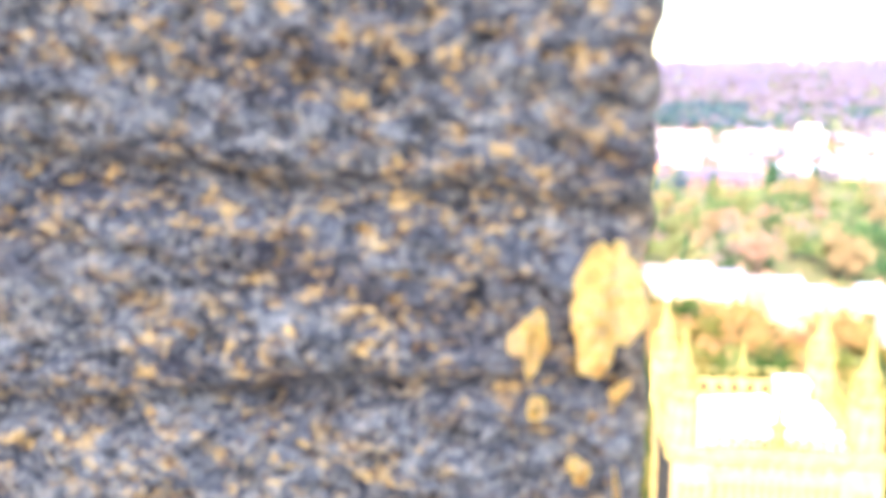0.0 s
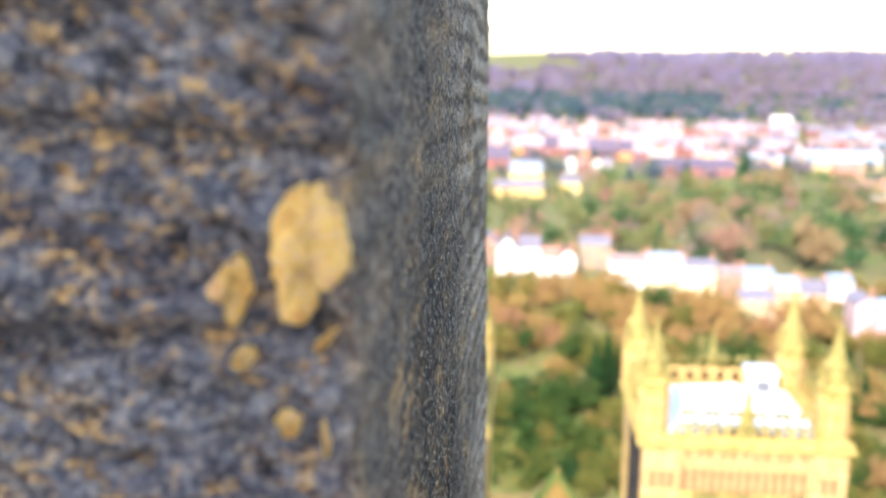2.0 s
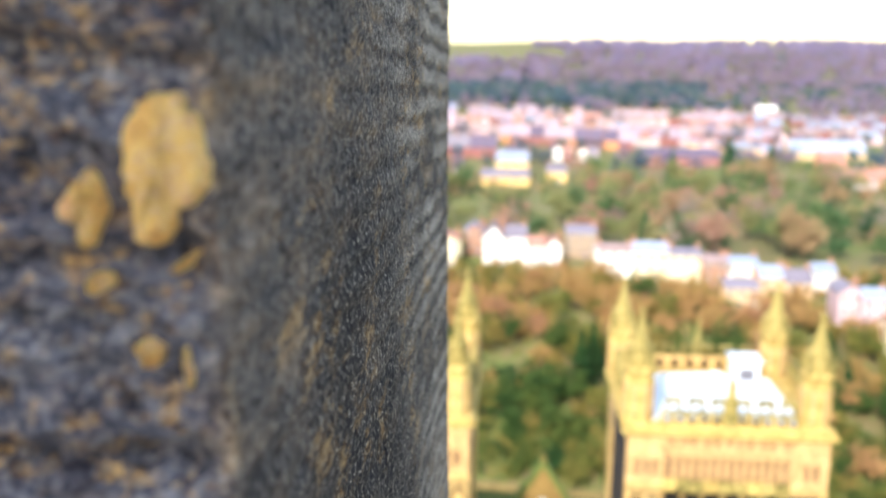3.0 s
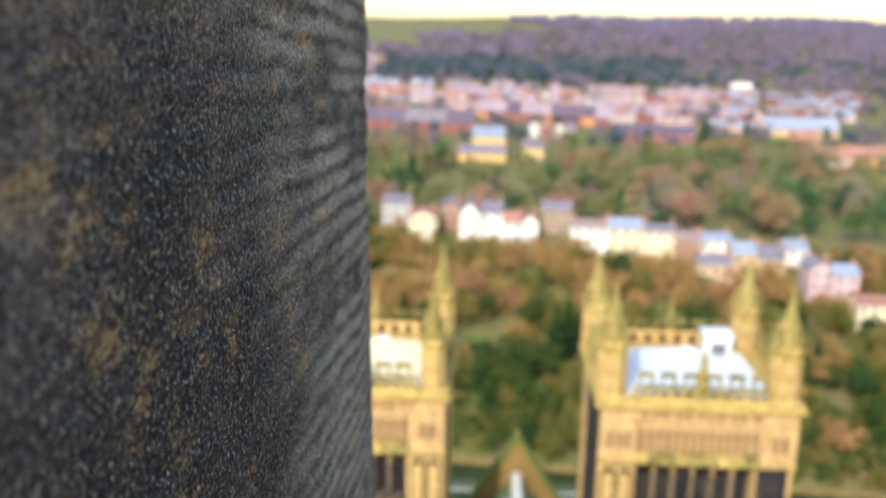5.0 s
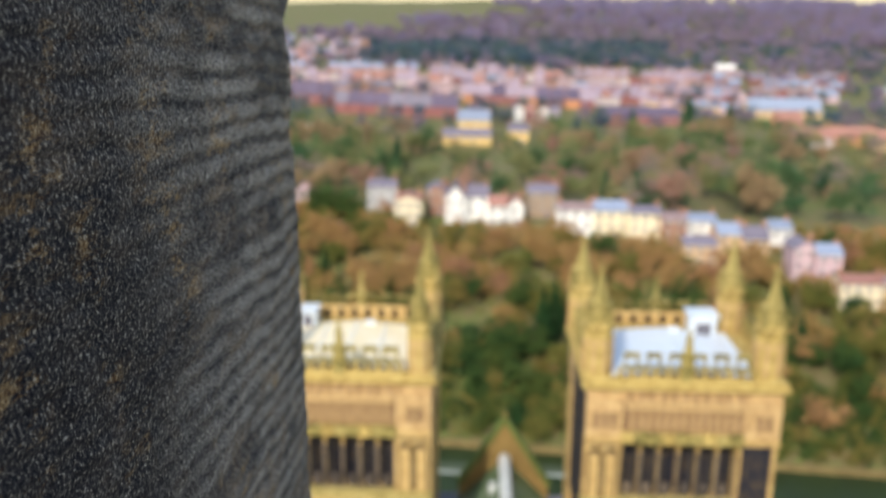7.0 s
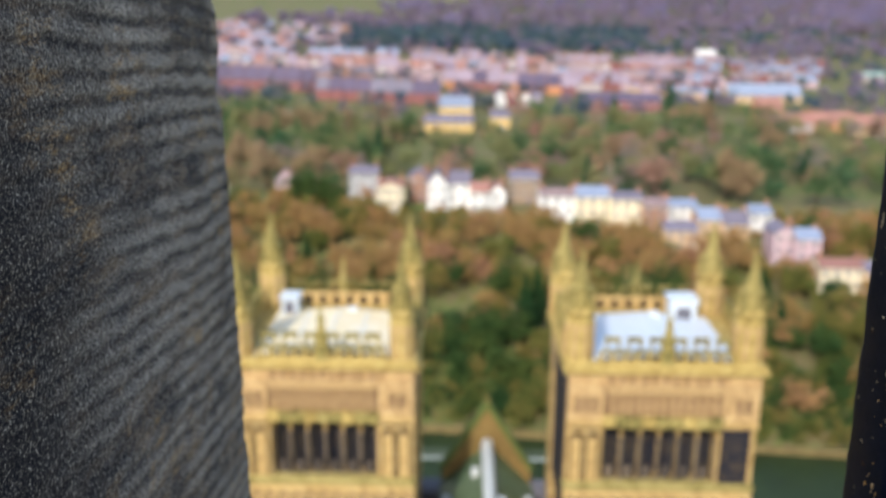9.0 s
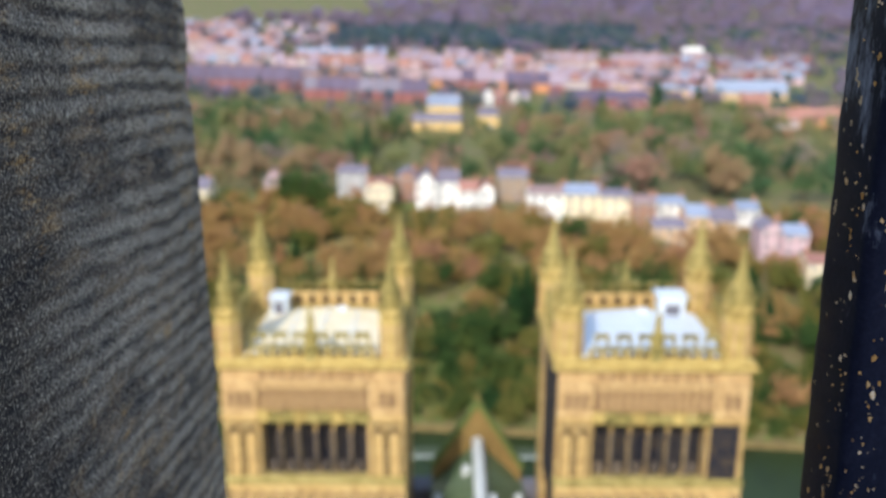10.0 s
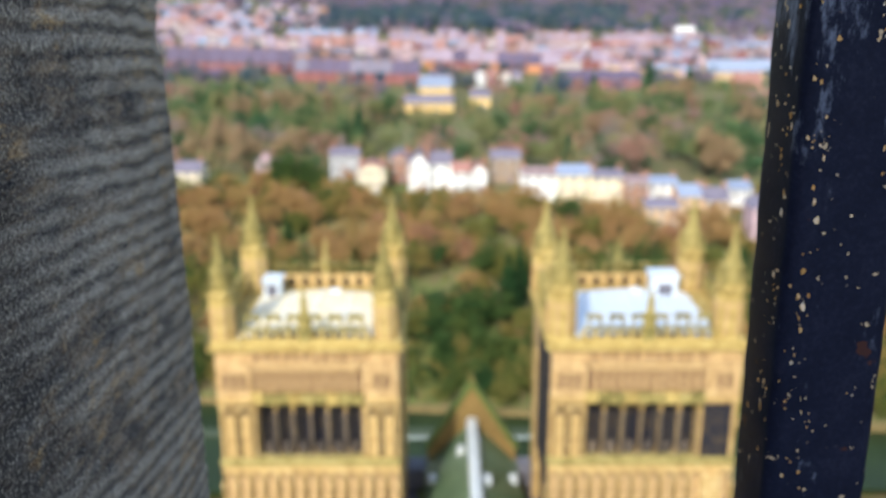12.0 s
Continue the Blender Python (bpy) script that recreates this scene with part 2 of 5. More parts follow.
def stone_material():
    """Weathered, tooled sandstone: dark crust, ochre grains, bedding."""
    m = bpy.data.materials.new("weathered_dark_sandstone")
    m.use_nodes = True
    n, l = m.node_tree.nodes, m.node_tree.links
    b = n["Principled BSDF"]
    b.inputs["Roughness"].default_value = 0.92
    b.inputs["Specular IOR Level"].default_value = 0.2
    tc = n.new("ShaderNodeTexCoord")

    def noise_at(scale, detail, rough=0.6, stretch=(1, 1, 1)):
        mp, nn = n.new("ShaderNodeMapping"), n.new("ShaderNodeTexNoise")
        mp.inputs["Scale"].default_value = stretch
        l.new(tc.outputs["Object"], mp.inputs["Vector"])
        l.new(mp.outputs[0], nn.inputs["Vector"])
        nn.inputs["Scale"].default_value, nn.inputs["Detail"].default_value, nn.inputs["Roughness"].default_value = scale, detail, rough
        return nn.outputs[0]

    def ramp(value, stops):
        r = n.new("ShaderNodeValToRGB")
        e = r.color_ramp.elements
        while len(e) < len(stops):
            e.new(0.5)
        for k, (p, c) in enumerate(stops):
            e[k].position, e[k].color = p, (*c, 1) if len(c) == 3 else c
        l.new(value, r.inputs[0])
        return r.outputs[0]

    def mix(f, a, c, mode="MIX"):
        x = n.new("ShaderNodeMix")
        x.data_type, x.blend_type = "RGBA", mode
        if isinstance(f, float):
            x.inputs[0].default_value = f
        else:
            l.new(f, x.inputs[0])
        l.new(a, x.inputs[6])
        l.new(c, x.inputs[7])
        return x.outputs[2]
    grain = noise_at(380, 4, 0.72)
    crust = noise_at(140, 6, 0.72, (0.85, 1, 1.35))
    big = noise_at(15, 4, 0.6, (1, 0.8, 0.5))
    ochre = noise_at(165, 6, 0.72, (0.9, 1, 1.25))
    runs = noise_at(80, 7, 0.78, (1, 0.3, 0.9))
    g = ramp(grain, [(0.39, (0.007, 0.007, 0.013)), (0.47, (0.065, 0.064, 0.072)), (0.54, (0.20, 0.19, 0.19)), (0.64, (0.47, 0.42, 0.37))])
    c = ramp(crust, [(0.34, (0.010, 0.010, 0.026)), (0.45, (0.062, 0.064, 0.088)), (0.54, (0.14, 0.15, 0.20)), (0.66, (0.31, 0.31, 0.345))])
    face = n.new("ShaderNodeAttribute")
    face.attribute_name = "face"
    cj = ramp(noise_at(60, 6, 0.74, (1, 0.3, 1.1)), [(0.38, (0.012, 0.012, 0.018)), (0.48, (0.07, 0.053, 0.042)), (0.57, (0.20, 0.14, 0.095)), (0.68, (0.42, 0.29, 0.17))])
    c = mix(face.outputs["Fac"], cj, c)
    base = mix(0.55, g, c)
    beds = ramp(noise_at(34, 5, 0.65, (0.7, 1, 1.5)), [(0.36, (0.42, 0.40, 0.46)), (0.48, (0.85, 0.85, 0.88)), (0.58, (1, 1, 1))])
    base = mix(face.outputs["Fac"], base, beds, "MULTIPLY")
    # pale tone on the chisel crests paints the light they catch
    wear_light = n.new("ShaderNodeAttribute")
    wear_light.attribute_name = "wear_light"
    crest_tone = ramp(grain, [(0.36, (0.07, 0.06, 0.052)), (0.47, (0.28, 0.25, 0.225)), (0.56, (0.47, 0.42, 0.375)), (0.68, (0.68, 0.61, 0.53))])
    base = mix(wear_light.outputs["Fac"], base, crest_tone)
    o_mask = mix(face.outputs["Fac"], ramp(runs, [(0.51, (0, 0, 0)), (0.64, (0.62, 0.62, 0.62))]), ramp(ochre, [(0.505, (0, 0, 0)), (0.64, (0.9, 0.9, 0.9))]))
    o_big = ramp(big, [(0.48, (0.03, 0.03, 0.03)), (0.60, (0.95, 0.95, 0.95))])
    whole = ramp(noise_at(30, 4, 0.6, (0.7, 1, 1.5)), [(0.38, (0.2, 0.2, 0.2)), (0.54, (1, 1, 1))])
    o_big = mix(face.outputs["Fac"], o_big, whole)
    mm = n.new("ShaderNodeMix")
    mm.data_type, mm.blend_type = "RGBA", "MULTIPLY"
    mm.inputs[0].default_value = 1.0
    l.new(o_mask, mm.inputs[6])
    l.new(o_big, mm.inputs[7])
    o_col = ramp(grain, [(0.38, (0.2, 0.09, 0.03)), (0.58, (0.72, 0.46, 0.19))])
    # dark tone paints shade in the grooves and on the near jamb
    crust_shade = n.new("ShaderNodeAttribute")
    crust_shade.attribute_name = "crust_shade"
    shade_tone = ramp(grain, [(0.40, (0.004, 0.004, 0.009)), (0.52, (0.030, 0.028, 0.031)), (0.60, (0.13, 0.115, 0.10)), (0.67, (0.46, 0.42, 0.36))])
    base = mix(crust_shade.outputs["Fac"], base, shade_tone)
    l.new(mix(mm.outputs[2], base, o_col), b.inputs["Base Color"])
    bp, add = n.new("ShaderNodeBump"), n.new("ShaderNodeMath")
    add.operation = "ADD"
    l.new(grain, add.inputs[0])
    l.new(crust, add.inputs[1])
    rough_face = n.new("ShaderNodeMath")
    rough_face.operation = "MULTIPLY_ADD"
    rough_face.inputs[1].default_value, rough_face.inputs[2].default_value = 0.45, 0.5
    l.new(face.outputs["Fac"], rough_face.inputs[0])
    l.new(rough_face.outputs[0], bp.inputs["Strength"])
    bp.inputs["Distance"].default_value = 0.0022
    l.new(add.outputs[0], bp.inputs["Height"])
    l.new(bp.outputs[0], b.inputs["Normal"])
    return m


M_STONE = stone_material()


def pier_sheet(sign, x_face, dense):
    """The stone face, its arris, the tooled jamb and the outer chamfer, as one weathered sheet; sign +1: the jamb looks to +x."""
    step = 0.0013 if dense else 0.012
    xs = np.concatenate([np.linspace(-0.9, -0.2, 24, endpoint=False), np.arange(-0.2, 0.0155, step)])
    line = [(x, 0.198, 0.0) for x in xs]
    for k in range(1, 7):
        a = math.pi / 2 * k / 7
        line.append((0.0155 + 0.004 * math.sin(a), 0.202 - 0.004 * math.cos(a), k / 7))
    jy = np.concatenate([np.arange(0.203, 0.80, 0.003 if dense else 0.02), np.arange(0.80, 0.943, 0.004 if dense else 0.03)])
    for y in jy:
        x = 0.0195 - 0.003 * (y - 0.2) / 0.6 if y < 0.8 else 0.0165 - 0.0089 * ((y - 0.8) / 0.146) ** 1.3
        line.append((x, y, 1.0))
    for k in range(1, 5):
        a = math.pi / 2 * k / 4
        line.append((0.0076 - 0.006 * (1 - math.cos(a)), 0.940 + 0.006 * math.sin(a), 1.0))
    line += [(x, 0.946, 2.0) for x in np.linspace(-0.02, -0.9, 10)]
    L = np.array(line)
    zs = np.concatenate([np.linspace(-1.25, -0.95, 20, endpoint=False), np.arange(-0.95, -0.24, 0.0032), np.arange(-0.24, 0.09, 0.0013), np.linspace(0.09, 0.75, 40)]) if dense else np.linspace(-1.25, 0.75, 120)
    nu, nv = len(L), len(zs)
    X, Z = np.repeat(L[:, 0], nv), np.tile(zs, nu)
    Y, K = np.repeat(L[:, 1], nv), np.repeat(L[:, 2], nv)
    front = np.clip(1 - K, 0, 1)
    jamb = np.clip(1 - np.abs(K - 1), 0, 1)
    # weathered face: bedding hollows, pits and lumps
    bed = 0.5 - np.abs(fbm(X * 7, Y * 0, Z * 34 + 0.9 * X * 10, 3, 21) - 0.5)
    groove = np.clip((bed - 0.38) / 0.12, 0, 1) ** 2
    lump = fbm(X * 60, Y * 60, Z * 80, 4, 31) - 0.5
    pit = np.clip(fbm(X * 170, Y * 170, Z * 220, 3, 41) - 0.56, 0, 1)
    wav = 0.005 * (fbm(X * 18, Y * 0, Z * 0 + 2, 3, 23) - 0.5)
    for zc, wd, am in ((-0.0315, 0.0052, 0.009), (-0.0740, 0.0050, 0.0075), (-0.006, 0.004, 0.004), (-0.121, 0.005, 0.008), (-0.165, 0.005, 0.008)):
        groove = groove + am / 0.003 * np.exp(-((Z + 0.08 * X * np.sign(zc + 0.05) - zc + wav) / wd) ** 2) * (0.35 + fbm(X * 25, Y * 0 + zc * 50, Z * 0, 2, 27))
    d_front = 0.003 * groove + 0.008 * (0.5 - fbm(X * 9, Y, Z * 30, 3, 51)) - 0.009 * lump + 0.020 * pit - 0.001
    # tooled jamb: slanting chisel rows, wear, and painted light on the crests
    lean = np.clip(0.09 + 0.25 * (-Z - 0.235), 0.02, 0.18)
    s = (Z + lean * (Y - 0.7)) / 0.0185 + 0.9 * fbm(Y * 5, X * 0, Z * 6, 2, 61) + 0.55 * fbm(Y * 26, X * 0, Z * 50, 4, 62)
    tool = (s - np.floor(s))
    tool = 0.5 - 0.5 * np.cos(2 * np.pi * tool ** 1.35)
    d_jamb = 0.0012 * tool * np.clip(3.2 * fbm(Y * 10, X, Z * 13, 3, 71) - 1.0, 0.05, 1) * np.clip((0.945 - Y) / 0.07, 0.12, 1) - 0.0026 - 0.012 * np.clip(-Z - 0.2, 0, 1) + 0.004 * (0.5 - fbm(Y * 11, X, Z * 11, 3, 81)) + 0.0034 * (0.5 - fbm(Y * 90, X, Z * 90, 3, 91))
    chip = np.clip(fbm(X * 0 + 3, Y * 3, Z * 26, 4, 95) - 0.52, 0, 1) * np.exp(-((Y - 0.94) / 0.02) ** 2) * 0.02
    chip0 = np.clip(fbm(X * 0 + 7, Y * 3, Z * 40, 4, 97) - 0.5, 0, 1) * np.exp(-((Y - 0.2) / 0.008) ** 2) * 0.010
    X2 = X - (d_jamb + chip + chip0) * jamb
    Y2 = Y + d_front * front - chip * (Y > 0.9)
    co = np.stack([x_face + sign * X2, Y2, Z0 + Z], 1)
    face = front
    # blocked light on the near jamb painted as a dark tone over crust
    crust_shade = jamb * np.clip(1.2 - 3.8 * np.abs(Y - 0.33 - 0.3 * (fbm(Y * 5, X, Z * 5, 3, 79) - 0.5)), 0, 0.93)
    crust_shade = crust_shade * np.clip((Y - 0.24) / 0.08, 0, 1) * np.clip(-Z / 0.12, 0.3, 1)
    patchy = fbm(Y * 14, X * 0 + 4, Z * 16, 4, 83)
    # groove shade painted between the chisel rows, in patches
    crust_shade = np.maximum(crust_shade, jamb * np.clip((tool - 0.4) / 0.6, 0, 1) * np.clip(4 * patchy - 1.6, 0.0, 0.42) * np.clip((Y - 0.26) / 0.1, 0, 1))
    crust_shade = np.maximum(crust_shade, jamb * np.clip((-Z - 0.10) / 0.1, 0, 1) * np.clip((0.66 - Y) / 0.2, 0, 1) * np.clip(4 * patchy - 0.8, 0, 0.95))
    # crests lightened, more so outwards: painted light mixed with streaks of wear
    wear_light = jamb * np.clip(3.6 * fbm(Y * 9, X * 0, s * 0.5, 4, 77) - 0.95, 0, 1) * np.clip(1.15 - 1.1 * tool, 0, 1) * np.clip((Y - 0.34) / 0.24, 0.08, 0.85)
    return co, nu, nv, wear_light, face, crust_shade


co, nu, nv, wear_light, face, crust_shade = pier_sheet(1, 0.0, True)
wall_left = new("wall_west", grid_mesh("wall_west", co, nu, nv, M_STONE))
wall_left.data.attributes.new("wear_light", "FLOAT", "POINT").data.foreach_set("value", wear_light.astype(np.float32))
wall_left.data.attributes.new("face", "FLOAT", "POINT").data.foreach_set("value", face.astype(np.float32))
wall_left.data.attributes.new("crust_shade", "FLOAT", "POINT").data.foreach_set("value", crust_shade.astype(np.float32))
tagged(wall_left, "weathered dark sandstone parapet pier with tooled jamb", "wall", kind="structure")
co, nu, nv, wear_light, face, crust_shade = pier_sheet(-1, 2.03, False)
wall_right = new("wall_west_end", grid_mesh("wall_west_end", co, nu, nv, M_STONE))
tagged(wall_right, "weathered dark sandstone parapet pier facing the opening", "wall", kind="structure")
# unseen deck, its pale grey chosen to bounce sun onto the pier
M_DECK = mat("grey_bounce_deck", soft((0.38, 0.36, 0.33), 0.25), 1.5, 0.85, 0.3, 8)
for nm, b, mm in (("wall_core", (-0.9, -0.03, 0.23, 0.93, 60.4, 62.72), M_STONE), ("wall_core_end", (2.06, 2.9, 0.23, 0.93, 60.4, 62.72), M_STONE),
              ("window_sill", (-0.6, 2.6, 0.19, 1.0, 60.4, 61.02), M_STONE), ("wall_south_west", (-6.5, -0.9, 0.19, 0.95, 60.4, 62.0), M_STONE),
              ("wall_north_west", (2.9, 8.0, 0.19, 0.95, 60.4, 62.0), M_STONE), ("floor", (-6.5, 8.0, -13.0, 0.19, 60.1, 60.4), M_DECK),
              ("wall_east", (-6.5, 8.0, -13.5, -13.0, 60.1, 61.6), M_STONE), ("wall_south", (-7.0, -6.5, -13.5, 0.95, 60.1, 61.6), M_STONE),
              # the tall block behind is added unseen, to keep sun off the pier
              ("wall_north", (8.0, 8.5, -13.5, 0.95, 60.1, 61.6), M_STONE), ("wall_stair_turret", (-1.62, -0.2, -4.5, -3.0, 60.4, 66.2), M_STONE),
              ("wall_tower", (-6.0, 7.5, -12.5, 0.9, 0.0, 60.1), M_TOWER)):
    o = part(nm, slab(*b, bevel=0.01), mm, None)
    tagged(o, "dark weathered sandstone masonry of the tower top" if mm is M_STONE else "pale stone masonry of the tower", "wall", kind="structure")

M_SPALL = mat("fresh_ochre_stone", [(0.32, (0.45, 0.24, 0.10)), (0.43, (0.90, 0.47, 0.15)), (0.49, (0.99, 0.66, 0.17)), (0.55, (0.98, 0.68, 0.36)), (0.62, (0.72, 0.34, 0.16))], 150, 0.85, 1.0, 4, relief=0.003)


def spall(cx, cz, rx, rz, tilt, lobes, bites, seed):
    """A patch of bare stone with a ragged rim, domed a little over the crust."""
    bm = bmesh.new()
    rnd = random.Random(seed)
    n = 72
    rim = []
    for k in range(n):
        a = 2 * math.pi * k / n
        r = 1 + sum(am * math.cos(f * a + ph) for am, f, ph in lobes) + rnd.uniform(-0.04, 0.04)
        r += sum(am * math.exp(-(((a - radians(at) + math.pi) % (2 * math.pi) - math.pi) / wd) ** 2) for at, wd, am in bites)
        x, z = rx * r * math.cos(a), rz * r * math.sin(a)
        rim.append((x * math.cos(tilt) - z * math.sin(tilt), x * math.sin(tilt) + z * math.cos(tilt)))
    rings = []
    for s, y in ((1.0, 0.005), (0.98, -0.0006), (0.85, -0.0012), (0.5, -0.0010), (0.2, -0.0013)):
        rings.append([bm.verts.new((cx + s * x, 0.1965 + y + rnd.uniform(-6e-4, 6e-4), Z0 + cz + s * z)) for x, z in rim])
    for a, b in zip(rings, rings[1:]):
        for k in range(n):
            bm.faces.new((a[k], a[(k + 1) % n], b[(k + 1) % n], b[k]))
    bm.faces.new(rings[-1])
    bmesh.ops.recalc_face_normals(bm, faces=bm.faces[:])
    for f in bm.faces:
        f.smooth = True
    return bm


for a in ((0.0118, -0.0522, 0.0086, 0.0156, -0.1, ((0.03, 5, 1.0), (0.03, 9, 0.3), (0.02, 13, 2.0)), ((-52, 0.35, -0.34), (-112, 0.22, 0.16), (62, 0.2, -0.10), (205, 0.4, -0.14), (150, 0.3, 0.08), (8, 0.3, 0.08)), 1),
          (-0.0052, -0.0600, 0.0036, 0.0072, -0.1, ((0.05, 5, 0.4), (0.04, 8, 1.0)), ((190, 0.3, 0.65), (228, 0.3, -0.25), (-82, 0.3, 0.3), (125, 0.3, -0.25), (60, 0.3, 0.1)), 2),
          (-0.0040, -0.0773, 0.0022, 0.0021, 0, ((0.1, 3, 0.5),), ((40, 0.3, 0.2),), 3),
          (0.0065, -0.0925, 0.0020, 0.0028, 0.6, ((0.2, 3, 0.2), (0.15, 5, 1.2)), ((200, 0.3, 0.3),), 4),
          (0.0150, -0.0725, 0.0010, 0.0026, -0.8, ((0.15, 3, 1.2), (0.1, 5, 0.2)), ((80, 0.3, 0.4),), 5),
          (0.0152, -0.0960, 0.0007, 0.0038, 0.1, ((0.2, 3, 0.9), (0.12, 7, 0.2)), ((90, 0.2, 0.2),), 6)):
    o = part("spall", spall(*a), M_SPALL, wall_left, "bare ochre stone where the crust has flaked")

# ---- black painted iron post ----
def paint_material():
    m = mat("flaking_black_paint", [(0.3, (0.004, 0.006, 0.016)), (0.5, (0.007, 0.010, 0.026)), (0.75, (0.018, 0.022, 0.045))], 30, 0.5, 0.3, 10, spec=0.07, relief=0.0008)
    n, l = m.node_tree.nodes, m.node_tree.links
    b = n["Principled BSDF"]
    old = b.inputs["Base Color"].links[0].from_socket
    tc = n.new("ShaderNodeTexCoord")
    spots, rust = n.new("ShaderNodeTexNoise"), n.new("ShaderNodeTexNoise")
    for s, sc in ((spots, 105), (rust, 38)):
        s.inputs["Scale"].default_value, s.inputs["Detail"].default_value = sc, 3
        l.new(tc.outputs["Object"], s.inputs["Vector"])
    last = old
    scuff, streak = n.new("ShaderNodeTexNoise"), n.new("ShaderNodeMapping")
    streak.inputs["Scale"].default_value = (1, 1, 0.35)
    l.new(tc.outputs["Object"], streak.inputs["Vector"])
    l.new(streak.outputs[0], scuff.inputs["Vector"])
    scuff.inputs["Scale"].default_value, scuff.inputs["Detail"].default_value, scuff.inputs["Roughness"].default_value = 34, 8, 0.75
    for s, lo, hi, col in ((scuff, 0.60, 0.74, (0.16, 0.2, 0.3)), (rust, 0.68, 0.70, (0.045, 0.02, 0.018)), (spots, 0.685, 0.705, (0.42, 0.34, 0.24))):
        r, x = n.new("ShaderNodeMapRange"), n.new("ShaderNodeMix")
        r.inputs[1].default_value, r.inputs[2].default_value = lo, hi
        l.new(s.outputs[0], r.inputs[0])
        if s is scuff:
            sep, rise, both = n.new("ShaderNodeSeparateXYZ"), n.new("ShaderNodeMapRange"), n.new("ShaderNodeMath")
            l.new(tc.outputs["Object"], sep.inputs[0])
            l.new(sep.outputs[2], rise.inputs[0])
            rise.inputs[1].default_value, rise.inputs[2].default_value, rise.inputs[4].default_value = 0.73, 0.80, 0.12
            both.operation = "ADD"
            l.new(s.outputs[0], both.inputs[0])
            l.new(rise.outputs[0], both.inputs[1])
            l.new(both.outputs[0], r.inputs[0])
        x.data_type = "RGBA"
        x.inputs[7].default_value = (*col, 1)
        l.new(r.outputs[0], x.inputs[0])
        l.new(last, x.inputs[6])
        last = x.outputs[2]
    l.new(last, b.inputs["Base Color"])
    return m


M_PAINT = paint_material()
M_CHIP = mat("pale_lichen_fleck", [(0.36, (0.40, 0.22, 0.07)), (0.52, (0.56, 0.38, 0.18)), (0.66, (0.66, 0.6, 0.5))], 300, 0.9, 0.3, 4, object_random=0.3)
post = empty("iron_post", pose(0.5405, 0.545, 61.02))
tagged(post, "black painted iron post with flaking paint and lichen flecks", "post")


def post_bar():
    bm = bmesh.new()
    prof = []
    for cx, cy, a0 in ((0.011, 0.011, 180), (0.067, 0.011, 270), (0.069, 0.050, 0), (0.009, 0.054, 90)):
        for k in range(5):
            a = radians(a0 + 22.5 * k)
            prof.append((cx + 0.010 * math.cos(a), cy + 0.010 * math.sin(a)))
    rings = []
    rnd = random.Random(8)
    for i in range(120):
        z = -0.01 + 1.75 * i / 119
        lean = -0.02 * (z - 0.6)
        wob = 0.0006
        rings.append([bm.verts.new((x + lean + rnd.uniform(-wob, wob), y + rnd.uniform(-wob, wob), z)) for x, y in prof])
    for a, b in zip(rings, rings[1:]):
        for k in range(len(a)):
            bm.faces.new((a[k], a[(k + 1) % len(a)], b[(k + 1) % len(a)], b[k]))
    bm.faces.new(rings[0][::-1])
    bm.faces.new(rings[-1])
    for f in bm.faces:
        f.smooth = True
    return bm


part("bar", post_bar(), M_PAINT, post)
rnd = random.Random(12)
FLECKS = []
for i in range(60):
    cz = rnd.uniform(0.25, 0.98)
    cu = rnd.gauss(0.013, 0.004) if rnd.random() < 0.75 else rnd.uniform(0.015, 0.06)
    for k in range(rnd.randint(1, 8)):
        FLECKS.append((cu + rnd.gauss(0, 0.003), cz + rnd.gauss(0, 0.008), rnd.choice((0.0003, 0.0004, 0.0005, 0.0006, 0.0008)) * ((2.2 if cu < 0.016 else 1.3) if k == 0 else 1)))
for i in range(26):
    FLECKS.append((rnd.gauss(0.014, 0.0035), rnd.uniform(0.3, 0.85), rnd.uniform(0.0009, 0.0019)))
for u, z, r in FLECKS:
    lean = -0.02 * (z - 0.6)
    if rnd.random() < 0.5 and u < 0.02:
        # on the side that faces the opening
        v = 0.012 + abs(rnd.gauss(0, 0.012))
        bm = bmesh.new()
        xs = 0.001 - 0.0465 * (v - 0.011) + lean
        ring = [(v + 1.4 * r * rnd.uniform(0.3, 1.4) * math.cos(k * 1.047), z + 1.7 * r * rnd.uniform(0.3, 1.4) * math.sin(k * 1.047)) for k in range(6)]
        f, g = [[bm.verts.new((xs + dx, yy, zz)) for yy, zz in ring] for dx in (0.001, -0.0005)]
        for k in range(6):
            bm.faces.new((f[k], f[(k + 1) % 6], g[(k + 1) % 6], g[k]))
        bm.faces.new(g)
        bmesh.ops.recalc_face_normals(bm, faces=bm.faces[:])
        part("fleck", bm, M_CHIP, post)
        continue
    bm = bmesh.new()
    ring = [(u + lean + r * rnd.uniform(0.3, 1.4) * math.cos(k * 1.047), z + 1.7 * r * rnd.uniform(0.3, 1.4) * math.sin(k * 1.047)) for k in range(6)]
    if u < 0.004:
        continue
    y = -0.0003 + (0.010 - math.sqrt(max(0, 0.0001 - (0.011 - u) ** 2)) if u < 0.011 else 0.001)
    f = [bm.verts.new((x, y + 0.0008, zz)) for x, zz in ring]
    g = [bm.verts.new((x, y - 0.0003, zz)) for x, zz in ring]
    for k in range(6):
        bm.faces.new((f[k], f[(k + 1) % 6], g[(k + 1) % 6], g[k]))
    bm.faces.new(g)
    part("fleck", bm, M_CHIP, post)

